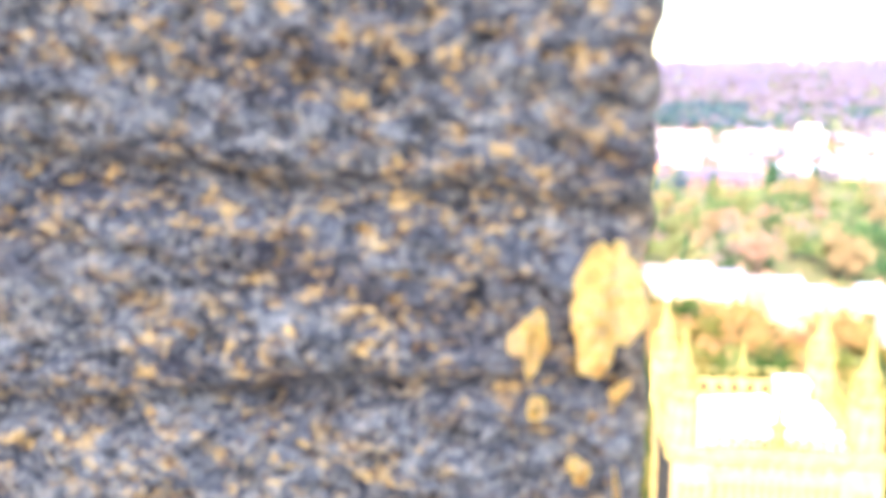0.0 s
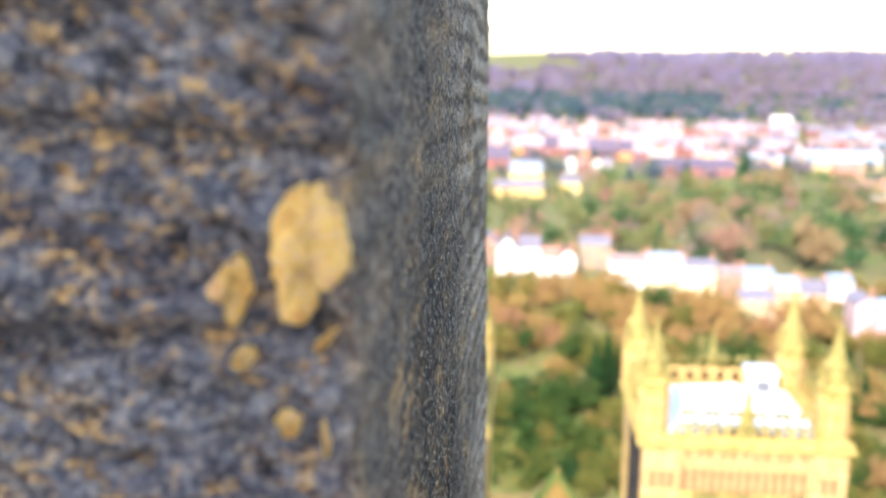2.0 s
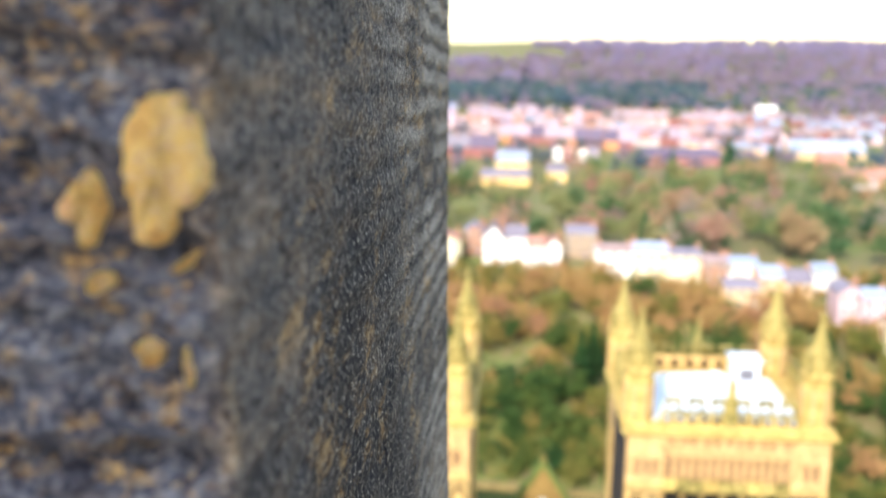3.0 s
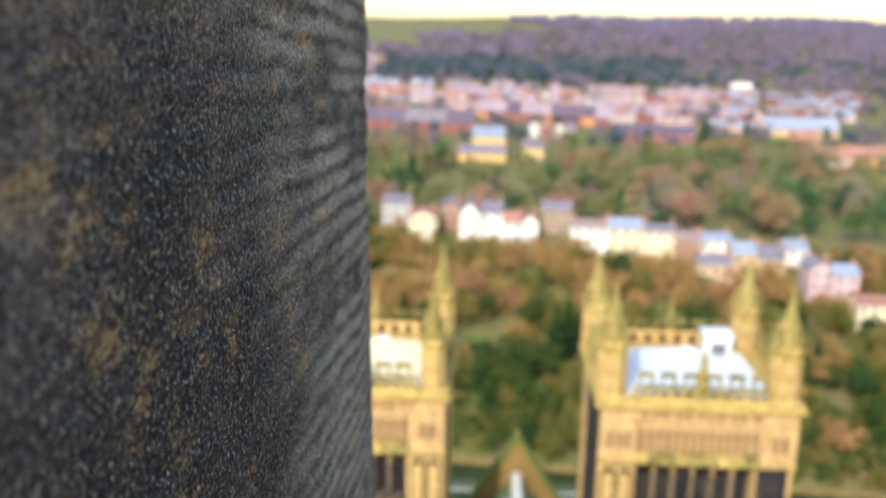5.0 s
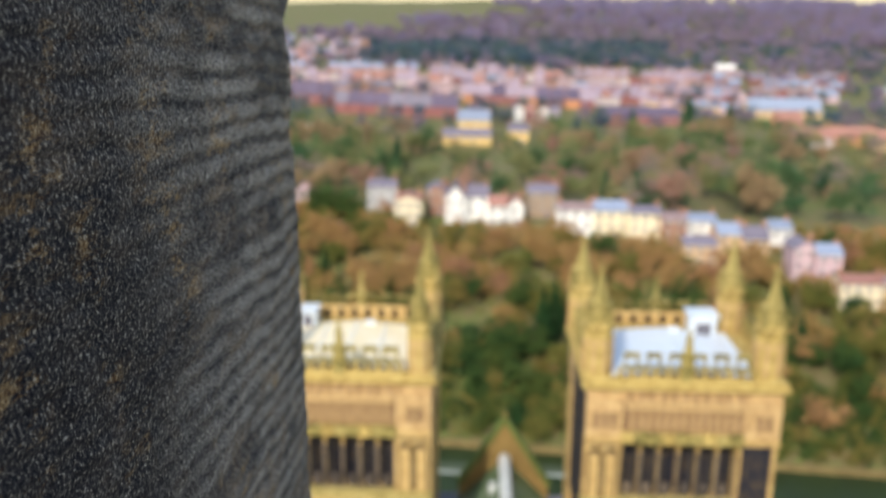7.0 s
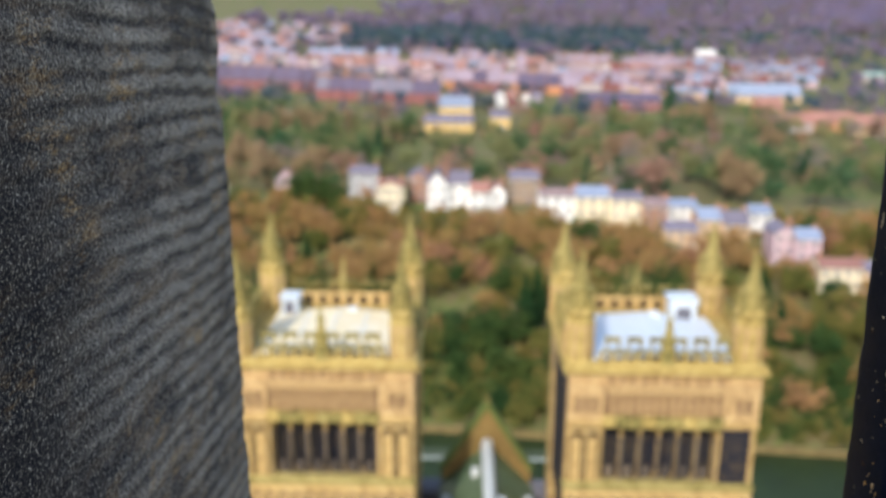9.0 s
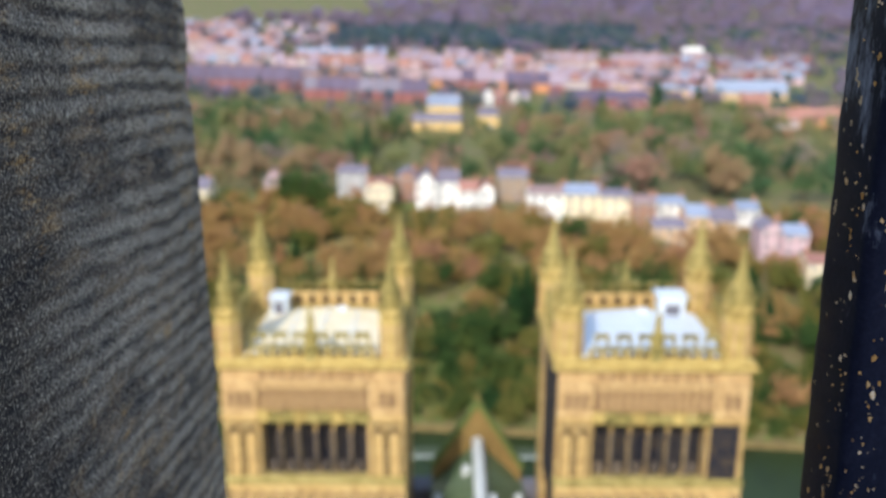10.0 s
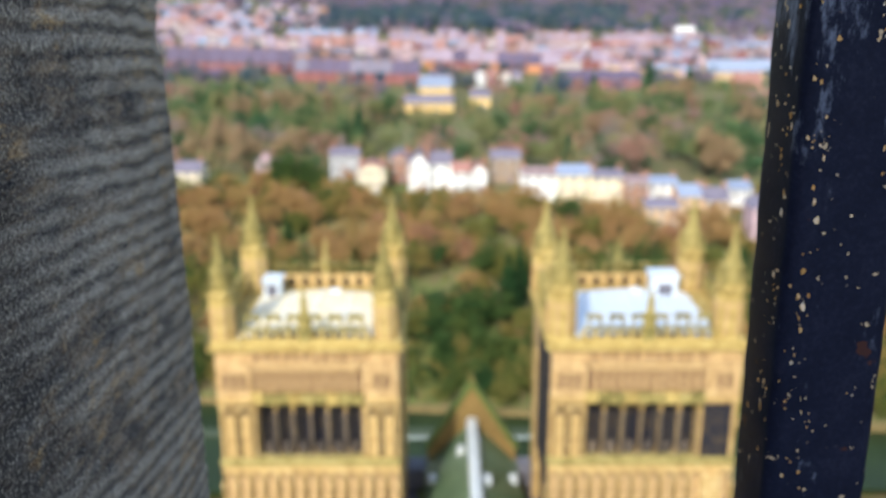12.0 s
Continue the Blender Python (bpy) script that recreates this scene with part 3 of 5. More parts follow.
# ---- the two western towers ----
def build_tower(cx, w, hut_x, hut_w, hut_d, lead, label):
    """A square gothic bell tower; its east face at y = 47."""
    yf, dep = 47.0, 9.9
    tw = empty("bell_tower", pose(cx, yf, 0))
    tagged(tw, label, "tower", group="western bell towers")
    h = w / 2
    ZT = 41.4                                     # underside of the parapet
    part("core", slab(-h + 0.7, h - 0.7, 1.5, dep - 0.9, 0, 41.0), M_TOWER, tw)
    # clasping corner piers, full height
    for sx in (-1, 1):
        for yy in (0.0, dep - 2.2):
            part("corner_pier", slab(min(sx * h, sx * (h - 2.2)), max(sx * h, sx * (h - 2.2)), yy + (0.06 if yy == 0 else 0), yy + 2.2, 0, 38.2, bevel=0.04), M_TOWER, tw)
    # recesses between the piers on the flanks and the back, shade painted near-black
    part("flank", slab(-h + 0.5, -h + 0.8, 2.2, dep - 2.2, 0, 38.2), M_SOOTSHADE, tw, "flank wall dark with soot and painted shade")
    part("flank", slab(h - 0.8, h - 0.5, 2.2, dep - 2.2, 0, 38.2), M_SOOTSHADE, tw, "flank wall dark with soot and painted shade")
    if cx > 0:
        # thin dark sheet paints the shade on this flank
        part("flank", slab(-h - 0.05, -h + 0.05, 0.35, 6.2, 31.5, 40.9), M_SOOTSHADE, tw, "flank wall dark with soot and painted shade")
    # upper stage, with frieze and courses
    part("upper_wall", slab(-h, h, 0.0, dep, 38.2, 41.0, bevel=0.03), M_FRIEZE, tw, "pinkish sandstone upper wall")
    part("cornice", slab(-h - 0.34, h + 0.34, -0.34, dep + 0.34, 41.15, ZT, bevel=0.08), M_GOLD, tw)
    part("cornice", slab(-h - 0.2, h + 0.2, -0.2, dep + 0.2, ZT, ZT + 0.3, bevel=0.06), M_GOLD, tw)
    bw = w - 4.4
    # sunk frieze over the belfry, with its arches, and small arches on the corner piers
    # back slab in the darker brown, shade of the arches painted in
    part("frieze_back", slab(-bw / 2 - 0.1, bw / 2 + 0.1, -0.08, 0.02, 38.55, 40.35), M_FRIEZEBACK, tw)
    part("frieze_shelf", slab(-bw / 2 - 0.2, bw / 2 + 0.2, -0.34, 0.02, 40.35, 40.62, bevel=0.04), M_FRIEZE, tw)
    rnd_f = random.Random(int(cx * 7))
    for k in range(11):
        x = -bw / 2 + bw * (k + 0.5) / 11 + rnd_f.uniform(-0.06, 0.06)
        part("corbel", slab(x - 0.11, x + 0.11, -0.28, 0.0, 40.66, 40.66 + rnd_f.uniform(0.14, 0.24), bevel=0.03), M_FRIEZEBACK, tw)
    for sx in (-1, 1):
        x0, x1 = sorted((sx * (bw / 2 + 0.1), sx * (h - 0.02)))
        part("pier_face", slab(x0, x1, -0.16, 0.06, 38.2, 40.62, bevel=0.03), M_FRIEZE, tw)
    n = 14
    pitch = bw / n
    one = None
    for k in range(n + 5):
        if k < n:
            m = pose(-bw / 2 + pitch * (k + 0.5), -0.26, 38.6)
        else:
            x = -h + 0.62 + 0.48 * (k - n) if k < n + 3 else h - 0.75 - 0.5 * (k - n - 3)
            # dark slab paints the shaded hollow of a small arch
            part("recess_shade", slab(x - 0.15, x + 0.15, -0.175, -0.1, 38.75, 39.75), M_FRIEZEBACK, tw)
            m = pose(x, -0.27, 38.72) @ Matrix.Diagonal((1.0, 0.6, 0.72, 1))
        if one is None:
            one = part("frieze_arch", arch_plate(pitch, 1.7, pitch * 0.6, 1.45, 0.24, 6), M_FRIEZE, tw)
            one.matrix_basis = m
        else:
            same("frieze_arch", one, tw, m)
    # mossy weathered hood over the belfry, in uneven blocks
    nb = 9
    for k in range(nb):
        x0, x1 = -bw / 2 - 0.15 + (bw + 0.3) * k / nb, -bw / 2 - 0.15 + (bw + 0.3) * (k + 1) / nb
        part("hood_block", slab(x0, x1 - 0.02, -0.34 + rnd_f.uniform(-0.04, 0.05), 0.1, 37.72 + rnd_f.uniform(0, 0.08), 38.5 + rnd_f.uniform(-0.12, 0.08), bevel=0.06), M_MOSSY if k % 3 else M_GOLD, tw)
    for sx in (-1, 1):
        x0, x1 = sorted((sx * (bw / 2 + 0.16), sx * (h + 0.04)))
        if not (sx == 1 and cx > 0):
            part("pier_course", slab(x0, x1, -0.12, 0.2, 37.7, 38.2, bevel=0.04), M_TOWER, tw)
        else:
            part("pier_course", slab(x0, x1, -0.16, 0.2, 37.75, 38.2, bevel=0.04), M_TOWER, tw)
    # belfry opening: jambs, six pointed lights, shafts, louvres
    zb, zt = 34.0, 37.75
    # shade inside the belfry painted as a near-black back wall
    part("belfry_back", slab(-bw / 2, bw / 2, 1.3, 1.5, zb, zt), M_SOOTSHADE, tw, "dark belfry interior")
    nl, lw = 6, bw / 6
    light = None
    for k in range(nl):
        m = pose(-bw / 2 + lw * (k + 0.5), 0.42, zb)
        if light is None:
            light = part("belfry_light", arch_plate(lw, zt - zb, lw * 0.86, zt - zb - 0.14, 0.3, 8, 0.1), M_TOWER, tw)
            light.matrix_basis = m
        else:
            same("belfry_light", light, tw, m)
    shaft = slat = foot = None
    for k in range(nl + 1):
        m = pose(-bw / 2 + lw * k, 0.36, zb)
        if shaft is None:
            shaft = part("shaft", lathe([(0.15, 0), (0.15, 0.2), (0.09, 0.3), (0.09, 2.5), (0.15, 2.75), (0.15, 2.9)], 8), M_GREYSTONE, tw)
            shaft.matrix_basis = m
        else:
            same("shaft", shaft, tw, m)
    for k in range(nl * 2):
        if k in (5, 6):                           # boards missing in the middle lights
            continue
        x = -bw / 2 + lw / 2 * (k + 0.5)
        m = pose(x + 0.03, 0.95, zb, 0, 0, 20)
        if slat is None:
            slat = part("louvre", slab(-0.09, 0.09, -0.04, 0.04, 0, 3.1), M_LOUVRE, tw, "grey weathered louvre board")
            slat.matrix_basis = m
        else:
            same("louvre", slat, tw, m)
    for k in range(nl):
        m = pose(-bw / 2 + lw * (k + 0.5), 0.7, zb)
        if foot is None:
            foot = part("louvre_foot", lathe([(0.28, 0), (0.28, 0.5), (0.22, 0.7), (0.1, 0.85)], 8), M_MOSSY if k in (2, 3) else M_GREYSTONE, tw)
            foot.matrix_basis = m
        else:
            same("louvre_foot", foot, tw, m)
    # spandrel walls either side of the belfry, with narrow blind arches
    panel = None
    for sx in (-1, 1):
        if panel is None:
            panel = part("pier_panel", arch_block(0.5, 2.9, 0.14), M_TOWER, tw)
            panel.matrix_basis = pose(-h + 0.62, -0.05, zb + 0.12)
        if sx == 1 and cx > 0:
            # dark sheet painted where the pier has a deep shaded recess
            part("side_panel", slab(h - 2.05, h - 0.35, -0.05, 0.1, 29.4, 37.6), M_SOOTSHADE, tw, "dark panel painted as a deep shaded recess")
            part("buttress", slab(h - 1.95, h - 0.75, -0.55, 0.1, 20, 33.2, bevel=0.12), M_TOWER, tw)
            continue
        # dark back paints the shaded gaps round the pier panels
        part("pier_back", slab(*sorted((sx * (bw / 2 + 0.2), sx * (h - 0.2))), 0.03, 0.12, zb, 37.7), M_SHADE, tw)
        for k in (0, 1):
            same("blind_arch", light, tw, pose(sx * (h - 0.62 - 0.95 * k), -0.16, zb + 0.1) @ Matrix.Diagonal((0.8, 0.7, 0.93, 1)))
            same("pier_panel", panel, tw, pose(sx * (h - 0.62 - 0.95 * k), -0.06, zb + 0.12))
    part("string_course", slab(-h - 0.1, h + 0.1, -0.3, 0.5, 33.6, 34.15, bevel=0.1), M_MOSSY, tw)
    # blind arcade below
    # arcade back painted dark, as the shade between panels and shafts
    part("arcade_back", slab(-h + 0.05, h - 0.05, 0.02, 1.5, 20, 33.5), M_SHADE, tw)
    block = None
    na = 13
    aw = w / na
    arch = None
    for k in range(na):
        m = pose(-h + aw * (k + 0.5), -0.20, 26.0)
        if arch is None:
            arch = part("blind_arch", arch_plate(aw, 7.6, aw * 0.84, 7.15, 0.22, 8), M_TOWER, tw)
            arch.matrix_basis = m
        else:
            same("blind_arch", arch, tw, m)
        mp = m @ pose(0, 0.10, 0)
        if block is None:
            block = part("panel", arch_block(aw * 0.52, 6.92, 0.16), M_FRIEZE, tw)
            block.matrix_basis = mp
        else:
            same("panel", block, tw, mp)
    col = None
    for k in range(na + 1):
        m = pose(-h + aw * k, -0.26, 26.0)
        if col is None:
            col = part("colonnette", lathe([(0.13, 0), (0.07, 0.2), (0.07, 6.1), (0.13, 6.35), (0.13, 6.5)], 8), M_TOWER, tw)
            col.matrix_basis = m
        else:
            same("colonnette", col, tw, m)
    part("lower_wall", slab(-h, h, -0.1, 2.0, 0, 26.0, bevel=0.05), M_TOWER, tw)
    # lead roof, two shallow slopes
    zr = ZT + 0.25
    bm = bmesh.new()
    a, b = h - 0.6, dep - 1.8
    part("gutter_walk", slab(-a, a, b - 0.05, dep - 0.3, zr - 0.3, zr - 0.02), M_TOWER, tw)
    part("parapet_back", slab(-h + 1.2, h - 1.2, dep - 0.36, dep - 0.2, zr - 0.1, zr + 0.95), M_TOWER, tw, "inner face of the far parapet")
    # raised dark panels paint the shaded openings of the far parapet
    for k in range(8):
        x = (k - 3.5) * (w - 3.4) / 8
        part("niche_shade", arch_block(0.42, 0.7, 0.06), M_SHADE, tw).matrix_basis = pose(x, dep - 0.39, zr + 0.08)
    v = [bm.verts.new(p) for p in ((-a, 0.6, zr), (0, 0.6, zr + 0.35), (a, 0.6, zr), (-a, b, zr), (0, b, zr + 0.35), (a, b, zr))]
    bm.faces.new((v[0], v[1], v[4], v[3]))
    bm.faces.new((v[1], v[2], v[5], v[4]))
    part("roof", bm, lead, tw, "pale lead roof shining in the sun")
    for k in range(-2, 3):
        x = k * (a / 2.5)
        part("roof_roll", slab(x - 0.04, x + 0.04, 0.7, b - 0.1, zr + 0.3 - 0.35 * abs(x) / a, zr + 0.42 - 0.35 * abs(x) / a), M_LEAD, tw)
    hut = part("roof_hut", slab(hut_x - cx - hut_w / 2, hut_x - cx + hut_w / 2, 7.4, 7.4 + hut_d, zr, zr + 0.75 + 0.37 * hut_w, bevel=0.03), M_LEAD, tw, "small white roof hatch")
    part("hatch_door", slab(hut_x - cx - hut_w * 0.3, hut_x - cx + hut_w * 0.3, 7.34, 7.4, zr + 0.05, zr + 0.95), M_BLUEWALL, hut)
    part("hatch_lid", slab(hut_x - cx - hut_w * 0.6, hut_x - cx + hut_w * 0.6, 7.25, 7.5 + hut_d, zr + 0.75 + 0.37 * hut_w, zr + 0.87 + 0.37 * hut_w, bevel=0.02), M_LEAD, hut)
    part("roof_box", slab(0.5, 1.2, b - 0.45, b - 0.05, zr, zr + 0.48, bevel=0.04), M_LEAD, tw, "low white box on the roof")
    # pierced battlements on four sides
    zp = ZT + 0.3
    rail = low = merlon = post_small = None
    run = w - 3.6
    for side in range(4):
        turn = side * 90
        length = run if side % 2 == 0 else dep - 3.6
        c = pose(0, dep / 2, 0) @ pose(0, 0, 0, 0, 0, turn)
        off = -(dep / 2 - 0.05) if side % 2 == 0 else -(h - 0.05)
        part("parapet_rail", slab(-length / 2, length / 2, off - 0.12, off + 0.2, zp + 0.62, zp + 0.78, bevel=0.03), M_MOSSY, tw).matrix_basis = c
        part("parapet_rail", slab(-length / 2, length / 2, off - 0.15, off + 0.22, zp - 0.02, zp + 0.14, bevel=0.03), M_GOLD, tw).matrix_basis = c
        holes = 11
        for k in range(holes + 1):
            m = c @ pose(-length / 2 + length * k / holes, off, zp + 0.16)
            if post_small is None:
                post_small = part("baluster", slab(-0.12, 0.12, -0.09, 0.15, 0, 0.46), M_GOLD, tw)
                post_small.matrix_basis = m
            else:
                same("baluster", post_small, tw, m)
        for k in range(6):
            m = c @ pose(-length / 2 + length * (k + 0.5) / 6, off, zp + 0.78)
            if merlon is None:
                merlon = part("merlon", arch_plate(0.86, 0.72, 0.62, 0.6, 0.2, 6), M_MOSSY, tw)
                merlon.matrix_basis = m
            else:
                same("merlon", merlon, tw, m)
            if low is None:
                low = part("merlon_coping", slab(-0.46, 0.46, -0.1, 0.28, 0.72, 0.82, bevel=0.03), M_MOSSY, tw)
                low.matrix_basis = m
            else:
                same("merlon_coping", low, tw, m)
        pin = part("pinnacle", lathe([(0.28, 0), (0.28, 1.5), (0.36, 1.6), (0.36, 1.75), (0.2, 1.8), (0.13, 2.6), (0.17, 2.7), (0.05, 3.2), (0.09, 3.3), (0.0, 3.45)], 8), M_MOSSY, tw)
        pin.matrix_basis = c @ pose(0, off, zp) @ Matrix.Diagonal((1.45, 1.0, 0.92, 1) if side == 0 else (1, 1, 1, 1))
    # octagonal corner turrets with crocketed spires
    body = spire = mini = crocket = None
    for sx in (-1, 1):
        for yy in (0.85, dep - 0.85):
            front = yy < 2
            m = pose(sx * (h - 0.72) - (0.14 if front else 0.2 if cx > 0 else 0), yy, ZT - (0.3 if front and cx < 0 else 0.35 if not front and cx > 0 else 0))
            if front and cx < 0:
                m = m @ pose(-0.12 if sx < 0 else 0.1, 0, 0) @ Matrix.Diagonal((0.84, 0.9, 1, 1))
            if body is None:
                body = part("turret", lathe([(0.98, 0), (0.98, 0.3), (0.84, 0.4), (0.84, 2.5), (0.92, 2.6), (0.92, 2.75), (0.84, 2.8), (0.84, 3.05), (0.98, 3.25), (0.98, 3.4), (0.78, 3.5), (0.62, 3.55)], 8, turn=math.pi / 8), M_GOLD, tw)
                spire = part("spire", lathe([(0.58, 3.5), (0.58, 4.5), (0.68, 4.6), (0.66, 4.72), (0.5, 4.8), (0.28, 5.7), (0.10, 6.5), (0.16, 6.6), (0.14, 6.72), (0.0, 6.95)], 8), M_MOSSY, tw)
                body.matrix_basis, spire.matrix_basis = m, m
            else:
                same("turret", body, tw, m)
                same("spire", spire, tw, m)
            for k in range(4):
                mm = m @ pose(0.84 * math.cos(k * math.pi / 2 + 0.785), 0.84 * math.sin(k * math.pi / 2 + 0.785), 3.45)
                if mini is None:
                    mini = part("small_pinnacle", lathe([(0.15, 0), (0.15, 0.6), (0.19, 0.65), (0.12, 0.72), (0.0, 1.35)], 6), M_MOSSY, tw)
                    mini.matrix_basis = mm
                else:
                    same("small_pinnacle", mini, tw, mm)
            for k in range(12):
                a, t = k * math.pi / 2 + 0.4, (k // 4) / 3
                r = 0.46 - 0.33 * t
                mm = m @ pose(r * math.cos(a), r * math.sin(a), 4.95 + 1.4 * t)
                if crocket is None:
                    crocket = part("crocket", lathe([(0.03, -0.06), (0.09, 0.02), (0.04, 0.1)], 5), M_MOSSY, tw)
                    crocket.matrix_basis = mm
                else:
                    same("crocket", crocket, tw, mm)
            # panelled faces of the turret
            for k in range(8):
                a = k * math.pi / 4
                mm = m @ pose(0.83 * math.cos(a), 0.83 * math.sin(a), 0.6) @ pose(0, 0, 0, 0, 0, math.degrees(a) + 90)
                same("turret_panel", one, tw, mm @ Matrix.Diagonal((1.5, 0.4, 1.25, 1)))
    return tw


build_tower(-7.7, 10.75, -10.97, 1.1, 1.3, M_SUNLEAD, "sunlit ochre sandstone bell tower with pierced battlements and spires")
build_tower(12.25, 11.2, 14.95, 1.65, 1.6, M_LEAD, "sunlit ochre sandstone bell tower with a larger white roof hatch")

# ---- nave roof between the towers ----
RX, RZ = 2.35, 31.35
nave = empty("nave_roof", pose(RX, 0, 0))
tagged(nave, "steep green-grey lead nave roof with a pale ridge", "roof")
for s in (-1, 1):
    bm = bmesh.new()
    v = [bm.verts.new(p) for p in ((0, 1, RZ), (0, 56.6, RZ), (s * 3.4, 56.6, RZ - 3.51), (s * 3.4, 1, RZ - 3.51), (0, 1, RZ - 0.3), (0, 56.6, RZ - 0.3), (s * 3.4, 56.6, RZ - 3.81), (s * 3.4, 1, RZ - 3.81))]
    for f in ((0, 1, 2, 3), (7, 6, 5, 4), (2, 6, 7, 3), (0, 3, 7, 4), (1, 5, 6, 2)):
        bm.faces.new([v[i] for i in f])
    bmesh.ops.recalc_face_normals(bm, faces=bm.faces[:])
    slope = part("roof_slope", bm, M_GREENLEAD, nave)
    roll = None
    for k in range(46):
        y = 2 + 1.2 * k
        if roll is None:
            bm = bmesh.new()
            v = [bm.verts.new(p) for p in ((0, -0.05, 0.02), (0, 0.05, 0.02), (s * 3.4, 0.05, -3.49), (s * 3.4, -0.05, -3.49), (0, 0, 0.14), (s * 3.4, 0, -3.37))]
            for f in ((0, 4, 5, 3), (4, 1, 2, 5), (3, 5, 2), (0, 1, 4)):
                bm.faces.new([v[i] for i in f])
            roll = part("lead_roll", bm, M_GREENLEAD, slope)
            roll.matrix_basis = pose(0, y, RZ)
        else:
            same("lead_roll", roll, slope, pose(0, y, RZ))
    for yy, dx in ((53.8, 0.85) if s < 0 else (50.0, 0.8), (53.4, 2.8), (46.0, 1.6)):
        vent = part("roof_vent", slab(-0.28, 0.28, -0.4, 0.4, 0, 0.6, bevel=0.08), M_RIDGE, nave, "small white roof vent")
        vent.matrix_basis = pose(s * dx, yy, RZ - dx * 1.032 - 0.2)
part("ridge", lathe([(0.42, 1), (0.42, 56.5)], 10), M_RIDGE, nave, "pale shining lead ridge").matrix_basis = pose(0, 0, RZ, -90, 0, 0) @ pose(0, 0, 0)
wall_w = empty("west_gable", pose(RX, 57.0, 0))
tagged(wall_w, "ochre stone west gable with mossy coping", "gable", kind="structure")
bm = bmesh.new()
v = [bm.verts.new(p) for y in (-0.35, 0.35) for p in ((-3.2, y, 24.0), (3.2, y, 24.0), (3.2, y, 28.98), (0, y, 33.98), (-3.2, y, 28.98))]
for f in ((0, 1, 2, 3, 4), (9, 8, 7, 6, 5), (0, 4, 9, 5), (4, 3, 8, 9), (3, 2, 7, 8), (2, 1, 6, 7), (1, 0, 5, 6)):
    bm.faces.new([v[i] for i in f])
part("gable_wall", bm, M_GABLE, wall_w)
for s in (-1, 1):
    ang = math.degrees(math.atan2(11.0, 7.0))
    c = part("coping", slab(-0.25, 5.9, -0.45, 0.45, 0.0, 0.3, bevel=0.06), M_GREENMOSS, wall_w, "green mossy coping")
    c.matrix_basis = pose(0, 0, 34.02, 0, 0, 0 if s > 0 else 180) @ pose(0, 0, 0, 0, ang, 0)
    part("ledge", slab(min(s * 2.6, s * 5.2), max(s * 2.6, s * 5.2), -1.4, 0.5, 27.6, 27.95, bevel=0.05), M_BLUEWALL, wall_w, "grey lead-covered ledge")
    part("side_wall", slab(min(s * 2.9, s * 5.2), max(s * 2.9, s * 5.2), -1.1, 0.3, 20, 27.6), M_BLUEWALL, wall_w)
part("finial", lathe([(0.2, 34.1), (0.25, 34.4), (0.1, 34.5), (0.2, 34.65), (0.0, 34.9)], 6), M_MOSSY, wall_w)
for s in (-1, 1):
    part("aisle_flat", slab(min(s * 3.3, s * 6.0), max(s * 3.3, s * 6.0), -56.0, -1.2, 25.6, 26.1, bevel=0.04), M_BLUEWALL, wall_w, "grey lead flat beside the roof")
    part("gutter_moss", slab(min(s * 3.32, s * 3.9), max(s * 3.32, s * 3.9), -56.0, -1.2, 26.1, 26.3, bevel=0.04), M_GREENMOSS, wall_w, "mossy green gutter edge")
part("nave_walls", slab(-6.0, 6.0, -56.0, -1.2, 0, RZ - 10.2), M_TOWER, wall_w)

# ---- houses ----
WALLS = {k: mat("wall_" + k, soft(c, 0.18), 0.5, 0.9, 0.2, 8, object_random=0.12) for k, c in dict(
    white=(0.80, 0.79, 0.76), pale=(0.50, 0.42, 0.42), cream=(0.78, 0.68, 0.48), grey=(0.5, 0.5, 0.5), pink=(0.54, 0.39, 0.42), brick=(0.36, 0.2, 0.14),
    stone=(0.38, 0.28, 0.2), tan=(0.6, 0.42, 0.26), yellow=(0.72, 0.5, 0.2), red=(0.29, 0.12, 0.115), orange=(0.58, 0.27, 0.14)).items()}
# mauve: far roofs shifted to lavender, so that the colour carries haze
ROOFS = {k: mat("roof_" + k, soft(c, 0.3), 0.6, 0.7, 0.4, 9, object_random=0.15) for k, c in dict(
    purple=(0.12, 0.095, 0.15), slate=(0.2, 0.18, 0.23), tile=(0.36, 0.18, 0.145), brown=(0.31, 0.22, 0.22), blue=(0.26, 0.31, 0.42), mauve=(0.31, 0.245, 0.30), white=(0.8, 0.8, 0.76), green=(0.3, 0.45, 0.4)).items()}
M_GLASS = mat("dark_window_glass", soft((0.03, 0.035, 0.05), 0.3), 1.0, 0.15, 0.0, 4, spec=0.5)
M_FRAME = mat("white_window_frame", soft((0.75, 0.74, 0.7), 0.1), 2.0, 0.6, 0.1, 4)
WORDS = dict(white="white rendered", pale="pale pinkish rendered", cream="cream rendered", grey="grey rendered", pink="pinkish brick", brick="brown brick", stone="brown stone",
             tan="tan brick", yellow="honey-coloured stone", red="red brick", orange="orange brick")
RWORDS = dict(slate="dark slate roof", tile="red tiled roof", brown="brown tiled roof", blue="blue-grey slate roof", mauve="haze-tinted mauve roof", purple="dark purple slate roof", white="white roof", green="green metal roof")


